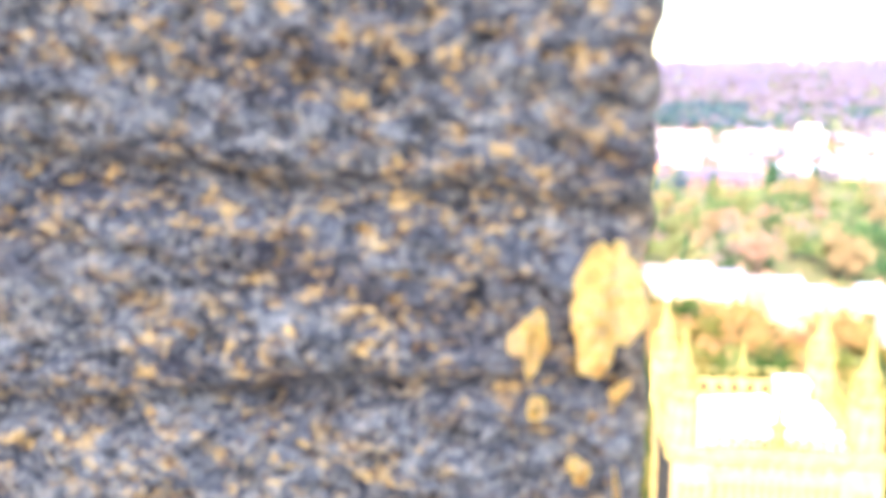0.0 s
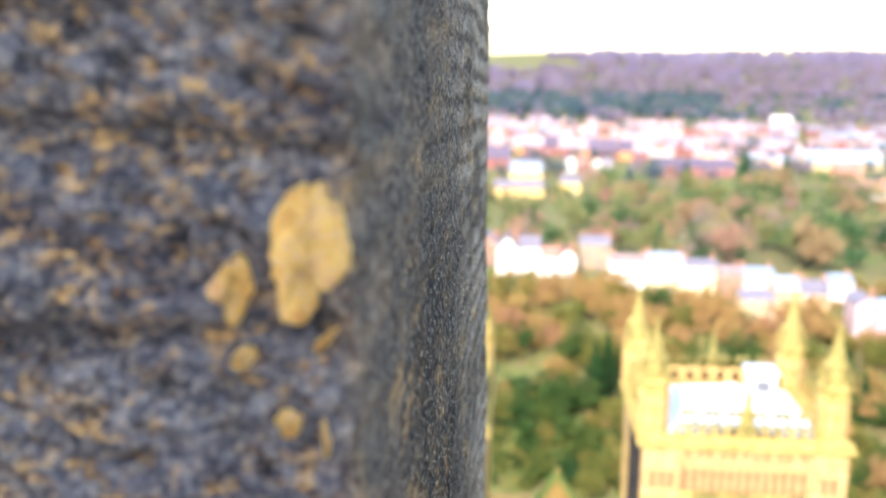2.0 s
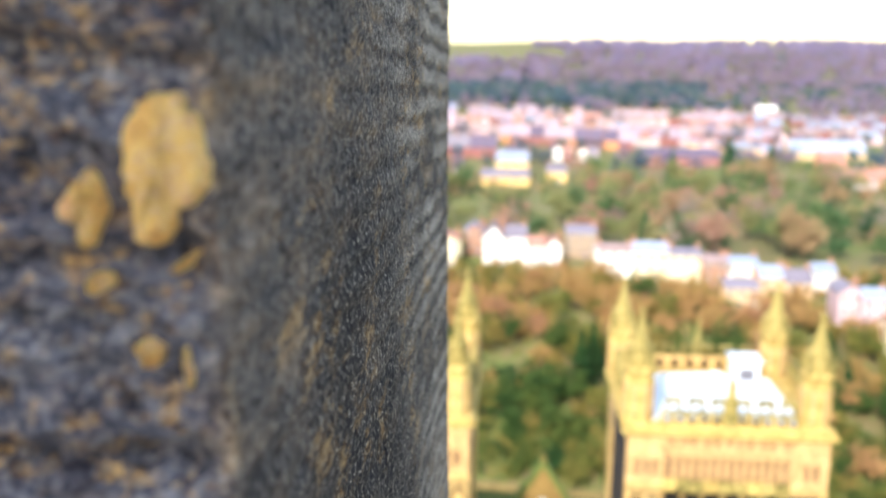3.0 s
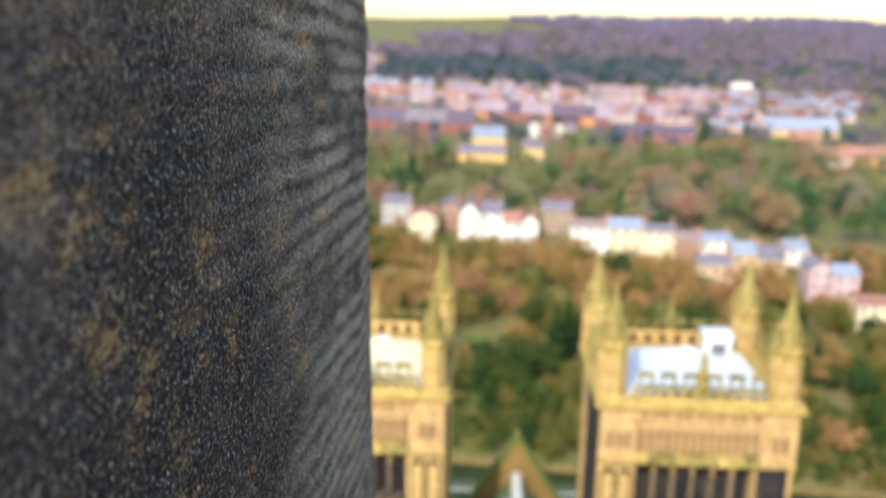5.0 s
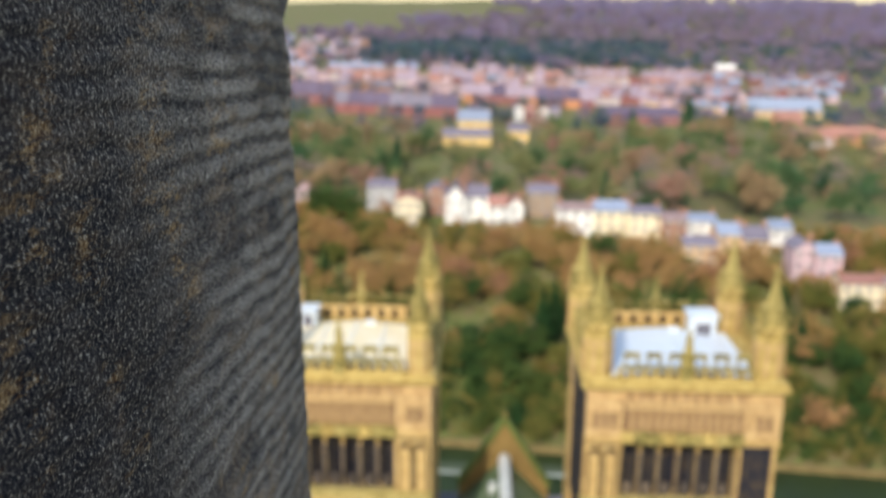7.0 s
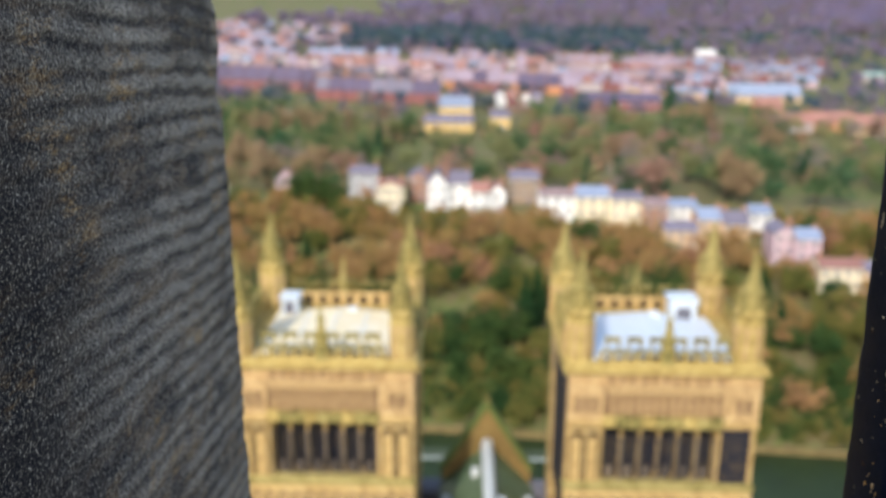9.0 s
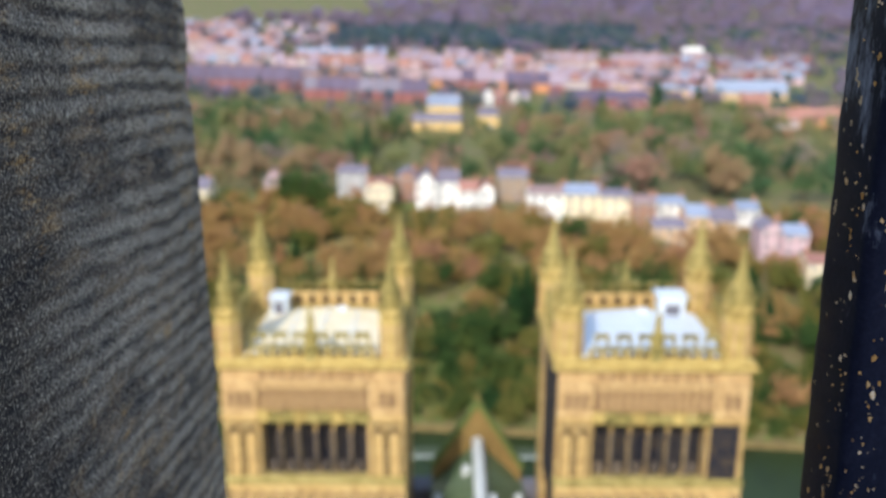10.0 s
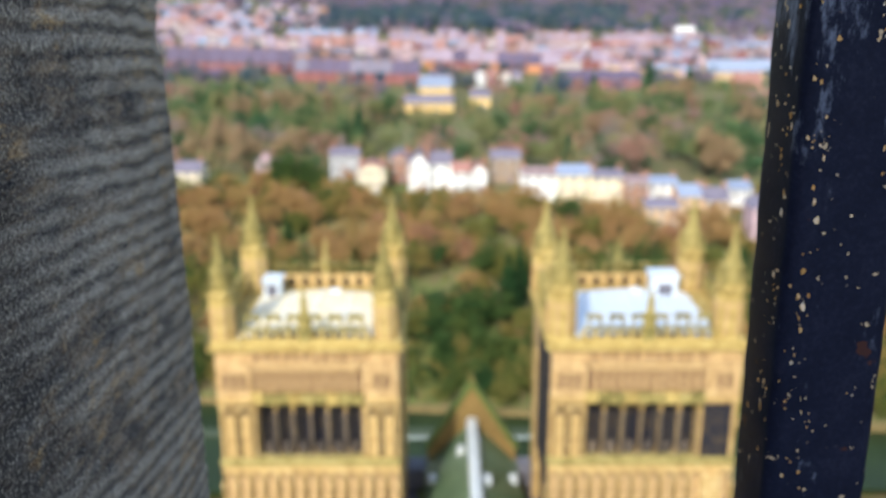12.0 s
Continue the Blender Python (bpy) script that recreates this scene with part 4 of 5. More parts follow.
def build_house(x, y, w, hgt, rise, wall, roof, gable, near, group):
    z = float(height(np.array([x]), np.array([y]))[0])
    d = 8.0 if near else 9.0
    sink = 6.0
    hs = empty("house", pose(x, y, z))
    tagged(hs, WORDS[wall] + " house with a " + RWORDS[roof] + (" and front gable" if gable else ""), "house", group)
    bm = bmesh.new()
    if gable:
        ring = [(-w / 2, -sink), (w / 2, -sink), (w / 2, hgt), (0, hgt + rise), (-w / 2, hgt)]
        ends = [[bm.verts.new((p, q, r)) for p, r in ring] for q in (0, d)]
    else:
        ring = [(0, -sink), (d, -sink), (d, hgt), (d / 2, hgt + rise), (0, hgt)]
        ends = [[bm.verts.new((q, p, r)) for p, r in ring] for q in (-w / 2, w / 2)]
    bm.faces.new(ends[0])
    bm.faces.new(ends[1][::-1])
    for k in range(5):
        bm.faces.new((ends[0][k], ends[0][(k + 1) % 5], ends[1][(k + 1) % 5], ends[1][k]))
    bmesh.ops.recalc_face_normals(bm, faces=bm.faces[:])
    part("wall", bm, WALLS[wall], hs)
    bm = bmesh.new()
    e = 0.35
    if gable:
        top = [(-w / 2 - e, hgt - e * rise / (w / 2)), (0, hgt + rise), (w / 2 + e, hgt - e * rise / (w / 2))]
        v = [bm.verts.new((px, py, pz + t)) for t in (0.05, 0.3) for py in (-e, d + e) for px, pz in top]
    else:
        sl = rise / (d / 2)
        top = [(-e, hgt - e * sl), (d / 2, hgt + rise), (d + e, hgt - e * sl)]
        v = [bm.verts.new((px, py, pz + t)) for t in (0.05, 0.3) for px in (-w / 2 - 0.15, w / 2 + 0.15) for py, pz in top]
    for f in ((0, 1, 4, 3), (1, 2, 5, 4), (6, 7, 10, 9), (7, 8, 11, 10), (0, 1, 7, 6), (1, 2, 8, 7), (3, 4, 10, 9), (4, 5, 11, 10), (0, 3, 9, 6), (2, 5, 11, 8)):
        bm.faces.new([v[i] for i in f])
    bmesh.ops.recalc_face_normals(bm, faces=bm.faces[:])
    part("roof", bm, ROOFS[roof], hs)
    for s in ((-1, 1) if w > 7 else (1,)):
        ch = part("chimney", slab(s * (w / 2 - 0.7) - 0.5, s * (w / 2 - 0.7) + 0.5, d / 2 - 0.4, d / 2 + 0.4, hgt, hgt + rise + 1.3, bevel=0.04), WALLS["brick"], hs)
        if near:
            for k in (-0.22, 0.22):
                part("chimney_pot", lathe([(0.15, 0), (0.12, 0.5)], 6, cx=s * (w / 2 - 0.7) + k, cy=d / 2), WALLS["orange"], ch).matrix_basis = pose(0, 0, hgt + rise + 1.28)
    n = max(1, int(w / (2.6 if near else 3.4)))
    floors = max(1, int(hgt / 2.9))
    if near or w * hgt > 60:
        n = min(n, 16)
        for i in range(n):
            for f in range(floors):
                px, pz = -w / 2 + w * (i + 0.5) / n, hgt - 2.2 - 2.9 * f
                if pz < 0.4:
                    continue
                win = part("window", slab(px - 0.55, px + 0.55, -0.05, 0.06, pz, pz + 1.5), M_FRAME, hs)
                part("pane", slab(px - 0.45, px + 0.45, -0.07, -0.045, pz + 0.08, pz + 1.42), M_GLASS, win, "dark window glass")
                if near:
                    part("glazing_bar", slab(px - 0.04, px + 0.04, -0.09, -0.06, pz + 0.08, pz + 1.42), M_FRAME, win)
    if near:
        part("door", slab(w * 0.12, w * 0.12 + 0.95, -0.05, 0.04, 0, 2.05), ROOFS["slate"], hs)
        part("eaves_gutter", slab(-w / 2, w / 2, -0.4, -0.28, hgt - 0.35, hgt - 0.22), M_FRAME, hs)
    return hs


STREET = [
    (-30.2, 267.6, 9.0, 7.7, 1.6, 'grey', 'slate', 0),
    (-20.5, 250.8, 7.8, 7.6, 1.4, 'cream', 'tile', 1),
    (-12.9, 261.8, 5.9, 7.5, 2.0, 'brick', 'slate', 1),
    (-6.7, 252.8, 5.9, 8.0, 3.6, 'white', 'slate', 1),
    (-0.3, 254.9, 6.7, 8.0, 2.8, 'white', 'slate', 0),
    (5.7, 249.7, 5.5, 6.9, 2.0, 'white', 'tile', 0),
    (11.0, 251.8, 4.7, 6.4, 2.1, 'white', 'tile', 1),
    (19.4, 261.4, 9.1, 7.9, 1.7, 'stone', 'slate', 0),
    (27.7, 243.9, 10.0, 7.6, 1.3, 'white', 'brown', 0),
    (37.6, 242.5, 9.8, 7.9, 2.1, 'cream', 'blue', 0),
    (46.5, 239.0, 8.7, 8.3, 1.2, 'cream', 'slate', 0),
    (53.8, 236.4, 6.6, 7.7, 1.2, 'brick', 'brown', 0),
    (62.6, 241.5, 8.5, 5.6, 1.2, 'white', 'blue', 0),
    (58.6, 225.0, 9.0, 6.8, 1.4, 'tan', 'slate', 0),
    (68.4, 233.6, 6.8, 5.4, 2.3, 'tan', 'blue', 0),
    (75.2, 232.3, 7.1, 4.9, 2.7, 'tan', 'slate', 0),
    (83.4, 237.3, 6.0, 5.3, 1.5, 'white', 'blue', 0),
    (83.7, 219.2, 5.7, 9.4, 1.9, 'pink', 'slate', 1),
    (89.1, 217.0, 6.5, 9.2, 1.8, 'pink', 'blue', 0),
    (93.8, 206.5, 10.8, 6.7, 1.2, 'cream', 'tile', 0),
    (-75.2, 253.7, 8.2, 6.0, 2.4, 'cream', 'slate', 0),
    (-54.6, 267.9, 6.2, 5.9, 2.8, 'pink', 'slate', 1),
    (103.0, 204.9, 8.2, 6.4, 1.5, 'tan', 'slate', 0),
]
SCHOOL = [
    (-6.2, 426.8, 23.9, 4.9, 2.8, 'yellow', 'slate', 0),
    (-3.3, 463.5, 17.3, 8.2, 4.8, 'yellow', 'blue', 0),
    (39.0, 539.5, 6.2, 5.0, 3.0, 'white', 'tile', 1),
    (45.6, 541.0, 6.2, 5.0, 3.0, 'pink', 'slate', 0),
    (19.3, 441.8, 10.2, 5.6, 3.2, 'yellow', 'slate', 0),
    (23.0, 534.0, 6.4, 6.2, 3.2, 'white', 'slate', 1),
    (30.2, 536.0, 6.6, 6.0, 3.2, 'red', 'tile', 0),
]
BRICK_ROWS = [
    (-184.8, 612.6, 9.1, 8.0, 8.5, 'red', 'purple', 0),
    (-174.6, 610.6, 9.1, 8.0, 8.4, 'red', 'purple', 0),
    (-164.4, 608.7, 9.0, 8.0, 8.4, 'red', 'purple', 0),
    (-154.3, 606.7, 9.0, 8.0, 8.4, 'red', 'purple', 0),
    (-144.2, 604.8, 9.0, 7.9, 8.4, 'red', 'purple', 0),
    (-134.3, 602.9, 8.9, 7.9, 8.3, 'red', 'purple', 0),
    (-124.3, 601.0, 8.9, 7.9, 8.3, 'red', 'purple', 0),
    (-114.5, 599.1, 8.9, 7.9, 8.3, 'red', 'purple', 0),
    (-104.7, 597.2, 8.8, 7.8, 8.2, 'red', 'purple', 0),
    (-88.0, 555.0, 8.2, 7.0, 7.3, 'red', 'slate', 0),
    (-79.0, 553.4, 8.2, 7.0, 7.2, 'red', 'purple', 0),
    (-70.1, 551.8, 8.1, 6.9, 7.2, 'red', 'purple', 0),
    (-61.2, 550.1, 8.1, 6.9, 7.2, 'brick', 'purple', 0),
    (-52.3, 548.5, 8.1, 6.9, 7.2, 'red', 'slate', 0),
    (-43.5, 547.0, 8.1, 6.9, 7.2, 'red', 'slate', 0),
    (-34.8, 545.4, 8.0, 6.9, 7.1, 'red', 'slate', 0),
    (-26.1, 543.8, 8.0, 6.8, 7.1, 'red', 'purple', 0),
    (-17.4, 542.3, 8.0, 6.8, 7.1, 'red', 'purple', 0),
    (-8.0, 630.8, 9.7, 6.7, 7.0, 'orange', 'mauve', 0),
    (2.4, 626.9, 9.7, 6.6, 7.0, 'red', 'mauve', 0),
    (12.7, 623.1, 9.6, 6.6, 6.9, 'red', 'purple', 0),
    (22.9, 619.3, 9.5, 6.6, 6.9, 'red', 'mauve', 0),
    (33.0, 615.6, 9.5, 6.5, 6.8, 'orange', 'mauve', 0),
    (43.0, 611.9, 9.4, 6.5, 6.8, 'orange', 'purple', 0),
    (52.8, 608.2, 9.4, 6.5, 6.7, 'red', 'purple', 0),
    (62.6, 604.6, 9.3, 6.4, 6.7, 'orange', 'purple', 0),
    (72.2, 601.1, 9.3, 6.4, 6.7, 'red', 'mauve', 0),
    (92.8, 518.5, 47.8, 6.2, 4.2, 'red', 'purple', 0),
    (190.3, 560.8, 46.0, 5.6, 6.6, 'tan', 'blue', 0),
    (168.9, 487.6, 14.3, 5.6, 5.7, 'orange', 'tile', 0),
    (164.7, 434.7, 16.1, 4.7, 4.2, 'white', 'tile', 0),
    (184.0, 438.3, 19.6, 5.0, 4.0, 'orange', 'tile', 0),
    (201.1, 426.3, 24.5, 4.9, 4.4, 'tan', 'tile', 0),
]
FAR_A = [
    (-297.4, 979.0, 7.9, 8.9, 6.5, 'white', 'brown', 0),
    (-282.8, 957.6, 7.8, 8.8, 6.4, 'white', 'brown', 1),
    (-268.8, 937.1, 7.6, 8.6, 6.2, 'white', 'brown', 0),
    (-255.4, 917.5, 7.4, 8.4, 6.1, 'pink', 'brown', 0),
    (-242.5, 898.7, 7.3, 8.2, 6.0, 'pink', 'mauve', 0),
    (-230.1, 880.5, 7.1, 8.1, 5.8, 'white', 'brown', 0),
    (-218.2, 863.1, 7.0, 7.9, 5.7, 'white', 'brown', 0),
    (-206.8, 846.4, 6.9, 7.8, 5.6, 'white', 'brown', 0),
    (-195.8, 830.3, 6.7, 7.6, 5.5, 'white', 'mauve', 0),
    (-185.2, 814.7, 6.6, 7.5, 5.4, 'white', 'brown', 0),
    (-174.9, 799.8, 6.5, 7.4, 5.3, 'pink', 'mauve', 0),
    (-165.1, 785.3, 6.4, 7.2, 5.2, 'white', 'brown', 0),
    (-155.5, 771.4, 6.2, 7.1, 5.1, 'white', 'mauve', 1),
    (-140.5, 734.5, 8.7, 7.2, 5.2, 'pink', 'mauve', 0),
    (-131.1, 733.5, 8.7, 7.2, 5.1, 'pink', 'mauve', 1),
    (-121.6, 732.4, 8.7, 7.2, 5.1, 'white', 'mauve', 1),
    (-112.2, 731.4, 8.6, 7.2, 5.1, 'pink', 'mauve', 0),
    (-102.9, 730.4, 8.6, 7.2, 5.1, 'red', 'tile', 0),
    (-93.5, 729.3, 8.6, 7.2, 5.1, 'pink', 'tile', 1),
    (-84.2, 728.3, 8.6, 7.2, 5.1, 'white', 'tile', 0),
    (-74.9, 727.3, 8.6, 7.2, 5.1, 'pink', 'tile', 0),
    (-65.6, 726.2, 8.6, 7.2, 5.1, 'white', 'mauve', 0),
    (-56.3, 725.2, 8.5, 7.2, 5.1, 'pink', 'mauve', 0),
    (-47.1, 724.2, 8.5, 7.2, 5.1, 'pink', 'mauve', 1),
    (-37.9, 723.2, 8.5, 7.1, 5.1, 'pink', 'tile', 0),
    (-28.7, 722.2, 8.5, 7.1, 5.1, 'pink', 'tile', 1),
    (-19.6, 721.1, 8.5, 7.1, 5.1, 'red', 'mauve', 1),
    (-10.4, 720.1, 8.5, 7.1, 5.0, 'white', 'mauve', 0),
    (-1.3, 719.1, 8.5, 7.1, 5.0, 'pink', 'tile', 0),
    (61.4, 621.8, 6.1, 5.8, 4.0, 'red', 'tile', 0),
    (68.0, 622.5, 6.1, 5.8, 4.0, 'white', 'tile', 0),
    (74.7, 623.2, 6.1, 5.8, 4.0, 'white', 'mauve', 0),
    (81.4, 623.9, 6.1, 5.8, 4.0, 'white', 'mauve', 0),
    (88.1, 624.6, 6.1, 5.8, 4.0, 'white', 'tile', 0),
    (94.8, 625.3, 6.1, 5.8, 4.0, 'white', 'mauve', 0),
    (101.5, 626.1, 6.1, 5.8, 4.0, 'red', 'mauve', 1),
    (108.2, 626.8, 6.1, 5.8, 4.1, 'red', 'mauve', 0),
    (115.0, 627.5, 6.1, 5.9, 4.1, 'pink', 'mauve', 0),
]
FAR_B = [
    (78.9, 704.9, 8.3, 5.2, 3.6, 'pink', 'blue', 0),
    (87.3, 700.4, 8.2, 5.2, 3.6, 'pink', 'mauve', 0),
    (95.6, 696.0, 8.2, 5.2, 3.6, 'red', 'mauve', 0),
    (103.7, 691.7, 8.1, 5.1, 3.6, 'red', 'blue', 1),
    (111.8, 687.4, 8.0, 5.1, 3.5, 'pink', 'mauve', 0),
    (119.8, 683.1, 8.0, 5.1, 3.5, 'pink', 'mauve', 0),
    (127.6, 678.9, 7.9, 5.0, 3.5, 'pink', 'blue', 0),
    (135.4, 674.7, 7.9, 5.0, 3.5, 'red', 'mauve', 0),
    (143.1, 670.6, 7.8, 5.0, 3.4, 'pink', 'mauve', 0),
    (150.7, 666.6, 7.8, 5.0, 3.4, 'red', 'mauve', 0),
    (158.2, 662.5, 7.7, 4.9, 3.4, 'red', 'mauve', 0),
    (165.7, 658.6, 7.7, 4.9, 3.4, 'pink', 'mauve', 0),
    (173.0, 654.7, 7.6, 4.9, 3.3, 'pink', 'blue', 0),
    (180.2, 650.8, 7.6, 4.8, 3.3, 'red', 'mauve', 0),
    (187.4, 647.0, 7.6, 4.8, 3.3, 'pink', 'blue', 1),
    (105.0, 785.8, 9.0, 4.8, 3.4, 'pink', 'tile', 0),
    (113.9, 780.7, 8.9, 4.8, 3.3, 'pink', 'mauve', 0),
    (122.8, 775.8, 8.8, 4.8, 3.3, 'red', 'tile', 1),
    (131.5, 770.8, 8.8, 4.7, 3.3, 'red', 'tile', 1),
    (140.2, 766.0, 8.7, 4.7, 3.3, 'red', 'tile', 1),
    (148.7, 761.2, 8.7, 4.7, 3.2, 'pink', 'tile', 0),
    (157.1, 756.4, 8.6, 4.7, 3.2, 'red', 'tile', 0),
    (165.5, 751.7, 8.6, 4.6, 3.2, 'red', 'mauve', 0),
    (173.7, 747.1, 8.5, 4.6, 3.2, 'pink', 'tile', 0),
    (181.8, 742.5, 8.4, 4.6, 3.2, 'red', 'tile', 1),
    (189.8, 738.0, 8.4, 4.6, 3.1, 'pink', 'tile', 0),
    (-7.3, 803.5, 8.0, 5.4, 3.8, 'pink', 'mauve', 0),
    (1.3, 803.1, 8.0, 5.4, 3.8, 'white', 'tile', 0),
    (9.9, 802.8, 8.0, 5.4, 3.8, 'pink', 'mauve', 1),
    (18.5, 802.4, 8.0, 5.4, 3.8, 'white', 'mauve', 0),
    (27.1, 802.1, 8.0, 5.4, 3.8, 'white', 'tile', 0),
    (35.7, 801.8, 8.0, 5.4, 3.8, 'red', 'mauve', 0),
    (44.3, 801.4, 8.0, 5.4, 3.8, 'white', 'tile', 1),
    (52.8, 801.1, 8.0, 5.4, 3.8, 'pink', 'mauve', 0),
    (61.4, 800.7, 8.0, 5.4, 3.8, 'red', 'tile', 0),
    (70.0, 800.4, 8.0, 5.4, 3.8, 'white', 'tile', 0),
    (118.0, 604.1, 7.5, 4.9, 3.3, 'tan', 'mauve', 0),
    (125.1, 599.0, 7.5, 4.9, 3.3, 'pink', 'mauve', 1),
    (132.2, 594.0, 7.4, 4.8, 3.3, 'tan', 'mauve', 0),
    (139.1, 589.1, 7.3, 4.8, 3.2, 'pink', 'blue', 0),
    (145.9, 584.3, 7.3, 4.7, 3.2, 'tan', 'blue', 0),
    (152.5, 579.6, 7.2, 4.7, 3.2, 'tan', 'blue', 0),
    (159.1, 574.9, 7.2, 4.7, 3.1, 'pink', 'blue', 0),
    (165.6, 570.3, 7.1, 4.6, 3.1, 'pink', 'blue', 1),
]
FAR_C = [
    (-380.1, 1285.5, 14.1, 6.2, 4.5, 'white', 'tile', 0),
    (-372.5, 1311.5, 14.4, 6.3, 4.6, 'red', 'brown', 1),
    (-364.6, 1338.5, 14.7, 6.5, 4.7, 'pink', 'tile', 0),
    (-356.3, 1366.7, 15.0, 6.6, 4.8, 'pink', 'brown', 0),
    (-347.7, 1396.1, 15.3, 6.7, 4.9, 'pink', 'tile', 1),
    (-338.7, 1426.7, 15.6, 6.9, 5.0, 'red', 'tile', 0),
    (-329.4, 1458.7, 16.0, 7.0, 5.1, 'pink', 'tile', 0),
    (-263.1, 1440.4, 16.9, 6.1, 4.4, 'pink', 'brown', 0),
    (-257.2, 1512.1, 17.8, 6.4, 4.6, 'white', 'tile', 0),
    (-250.7, 1591.2, 18.7, 6.7, 4.9, 'pink', 'brown', 0),
    (-243.5, 1678.9, 19.7, 7.1, 5.2, 'white', 'brown', 0),
    (232.5, 860.0, 19.0, 12.0, 3.0, 'white', 'white', 0),
    (183.0, 1066.1, 15.2, 5.2, 2.4, 'white', 'slate', 0),
    (201.1, 950.0, 35.3, 4.1, 2.1, 'white', 'slate', 0),
    (326.0, 710.2, 17.6, 5.2, 2.4, 'white', 'green', 0),
]
for rows, near, grp in ((STREET, True, "street of houses above the river"), (SCHOOL, True, "school buildings"), (BRICK_ROWS, False, "brick terraces"),
                        (FAR_A, False, "far terraces"), (FAR_B, False, "far terraces"), (FAR_C, False, "hillside houses")):
    for r in rows:
        if not near and r[5] == "white":
            r = r[:5] + ("pale",) + r[6:]
        build_house(*r, near, grp)

# more rows of the far terraces, filling the slope between the ones above
rnd = random.Random(31)
taken = [(r[0], r[1]) for r in FAR_A + FAR_B + BRICK_ROWS + SCHOOL]
for y0, lean in ((668, -0.08), (712, -0.06), (765, -0.1), (822, -0.04), (884, -0.12)):
    roof, wall = rnd.choice(("mauve", "brown", "mauve")), rnd.choice(("red", "pink", "brick"))
    for k in range(-24, 30):
        x = k * 9.4 * y0 / 720
        y = y0 + lean * x
        if k % 9 == 4 or rnd.random() < 0.12 or any(abs(x - a) < 11 and abs(y - b) < 14 for a, b in taken):
            continue
        if rnd.random() < 0.25:
            roof, wall = rnd.choice(("mauve", "brown", "tile", "slate", "blue")), rnd.choice(("red", "pink", "brick", "pale"))
        build_house(x, y, 9.0 * y0 / 720, rnd.uniform(5.0, 6.0), rnd.uniform(3.4, 4.4), wall, roof, rnd.random() < 0.12, False, "far terraces")

# far houses climbing the hillside beyond the terraces
def hillside(n):
    bm = bmesh.new()
    walls, roofs = ("pink", "red", "brick", "pink"), ("tile", "brown", "mauve", "blue")
    for _ in range(n):
        y = rnd.uniform(1000, 1480)
        x, w, d, hh, up = y * rnd.uniform(-0.36, -0.13), rnd.uniform(11, 18), 9.0, rnd.uniform(5.5, 7), rnd.uniform(3.5, 5)
        z = float(height(np.array([x]), np.array([y]))[0])
        ring = [(0, -5), (d, -5), (d, hh), (d / 2, hh + up), (0, hh)]
        ends = [[bm.verts.new((x + q, y + p, z + t)) for p, t in ring] for q in (-w / 2, w / 2)]
        kw, kr = rnd.randrange(4), 4 + rnd.randrange(4)
        for f in (ends[0][::-1], ends[1]):
            bm.faces.new(f).material_index = kw
        for k in range(5):
            f = bm.faces.new((ends[0][k], ends[0][(k + 1) % 5], ends[1][(k + 1) % 5], ends[1][k]))
            f.material_index = kr if k in (2, 3) else kw
        cx = x + w * 0.35
        box(bm, cx - 0.6, cx + 0.6, y + d / 2 - 0.5, y + d / 2 + 0.5, z + hh, z + hh + up + 1.6)
    bmesh.ops.recalc_face_normals(bm, faces=bm.faces[:])
    ob = part("hillside_houses", bm, None, None)
    for k in walls:
        ob.data.materials.append(WALLS[k])
    for k in roofs:
        ob.data.materials.append(ROOFS[k])
    return tagged(ob, "pink and red brick houses scattered up the far hillside", "houses", kind="stuff")


hillside(120)

# ---- parked cars beside the school ----
CAR_PAINT = [mat("car_" + k, soft(c, 0.05), 3.0, 0.3, 0.0, 4, spec=0.6) for k, c in (("white", (0.8, 0.8, 0.8)), ("blue", (0.3, 0.42, 0.75)), ("silver", (0.5, 0.55, 0.58)))]
M_TYRE = mat("black_rubber", soft((0.02, 0.02, 0.02), 0.2), 5.0, 0.8, 0.1, 4)


def build_car(x, y, turn, k):
    z = float(height(np.array([x]), np.array([y]))[0])
    car = empty("car", pose(x, y, z, 0, 0, turn))
    tagged(car, ("white", "blue", "silver")[k] + " hatchback parked on the school yard", "car", "parked cars")
    part("body", slab(-2.1, 2.1, -0.85, 0.85, 0.3, 0.95, bevel=0.12), CAR_PAINT[k], car)
    part("cabin", slab(-1.5, 1.0, -0.75, 0.75, 0.93, 1.5, taper=0.22), M_GLASS, car, "dark glazed cabin")
    part("roof", slab(-1.2, 0.7, -0.52, 0.52, 1.49, 1.54, bevel=0.02), CAR_PAINT[k], car)
    for sx in (-1.3, 1.3):
        for sy in (-0.8, 0.8):
            part("wheel", lathe([(0.32, -0.1), (0.32, 0.1)], 10), M_TYRE, car).matrix_basis = pose(sx, sy, 0.32, 90, 0, 0)


for x, y, a, k in ((-62, 468, 10, 0), (-59, 471, 5, 0), (-56.5, 466, 95, 2), (-61, 440, 20, 0), (-33, 470, 0, 2), (-29.5, 472, 8, 0), (-52, 545, 15, 1), (-97, 490, 30, 0), (20, 436, 60, 0)):
    build_car(x, y, a, k)

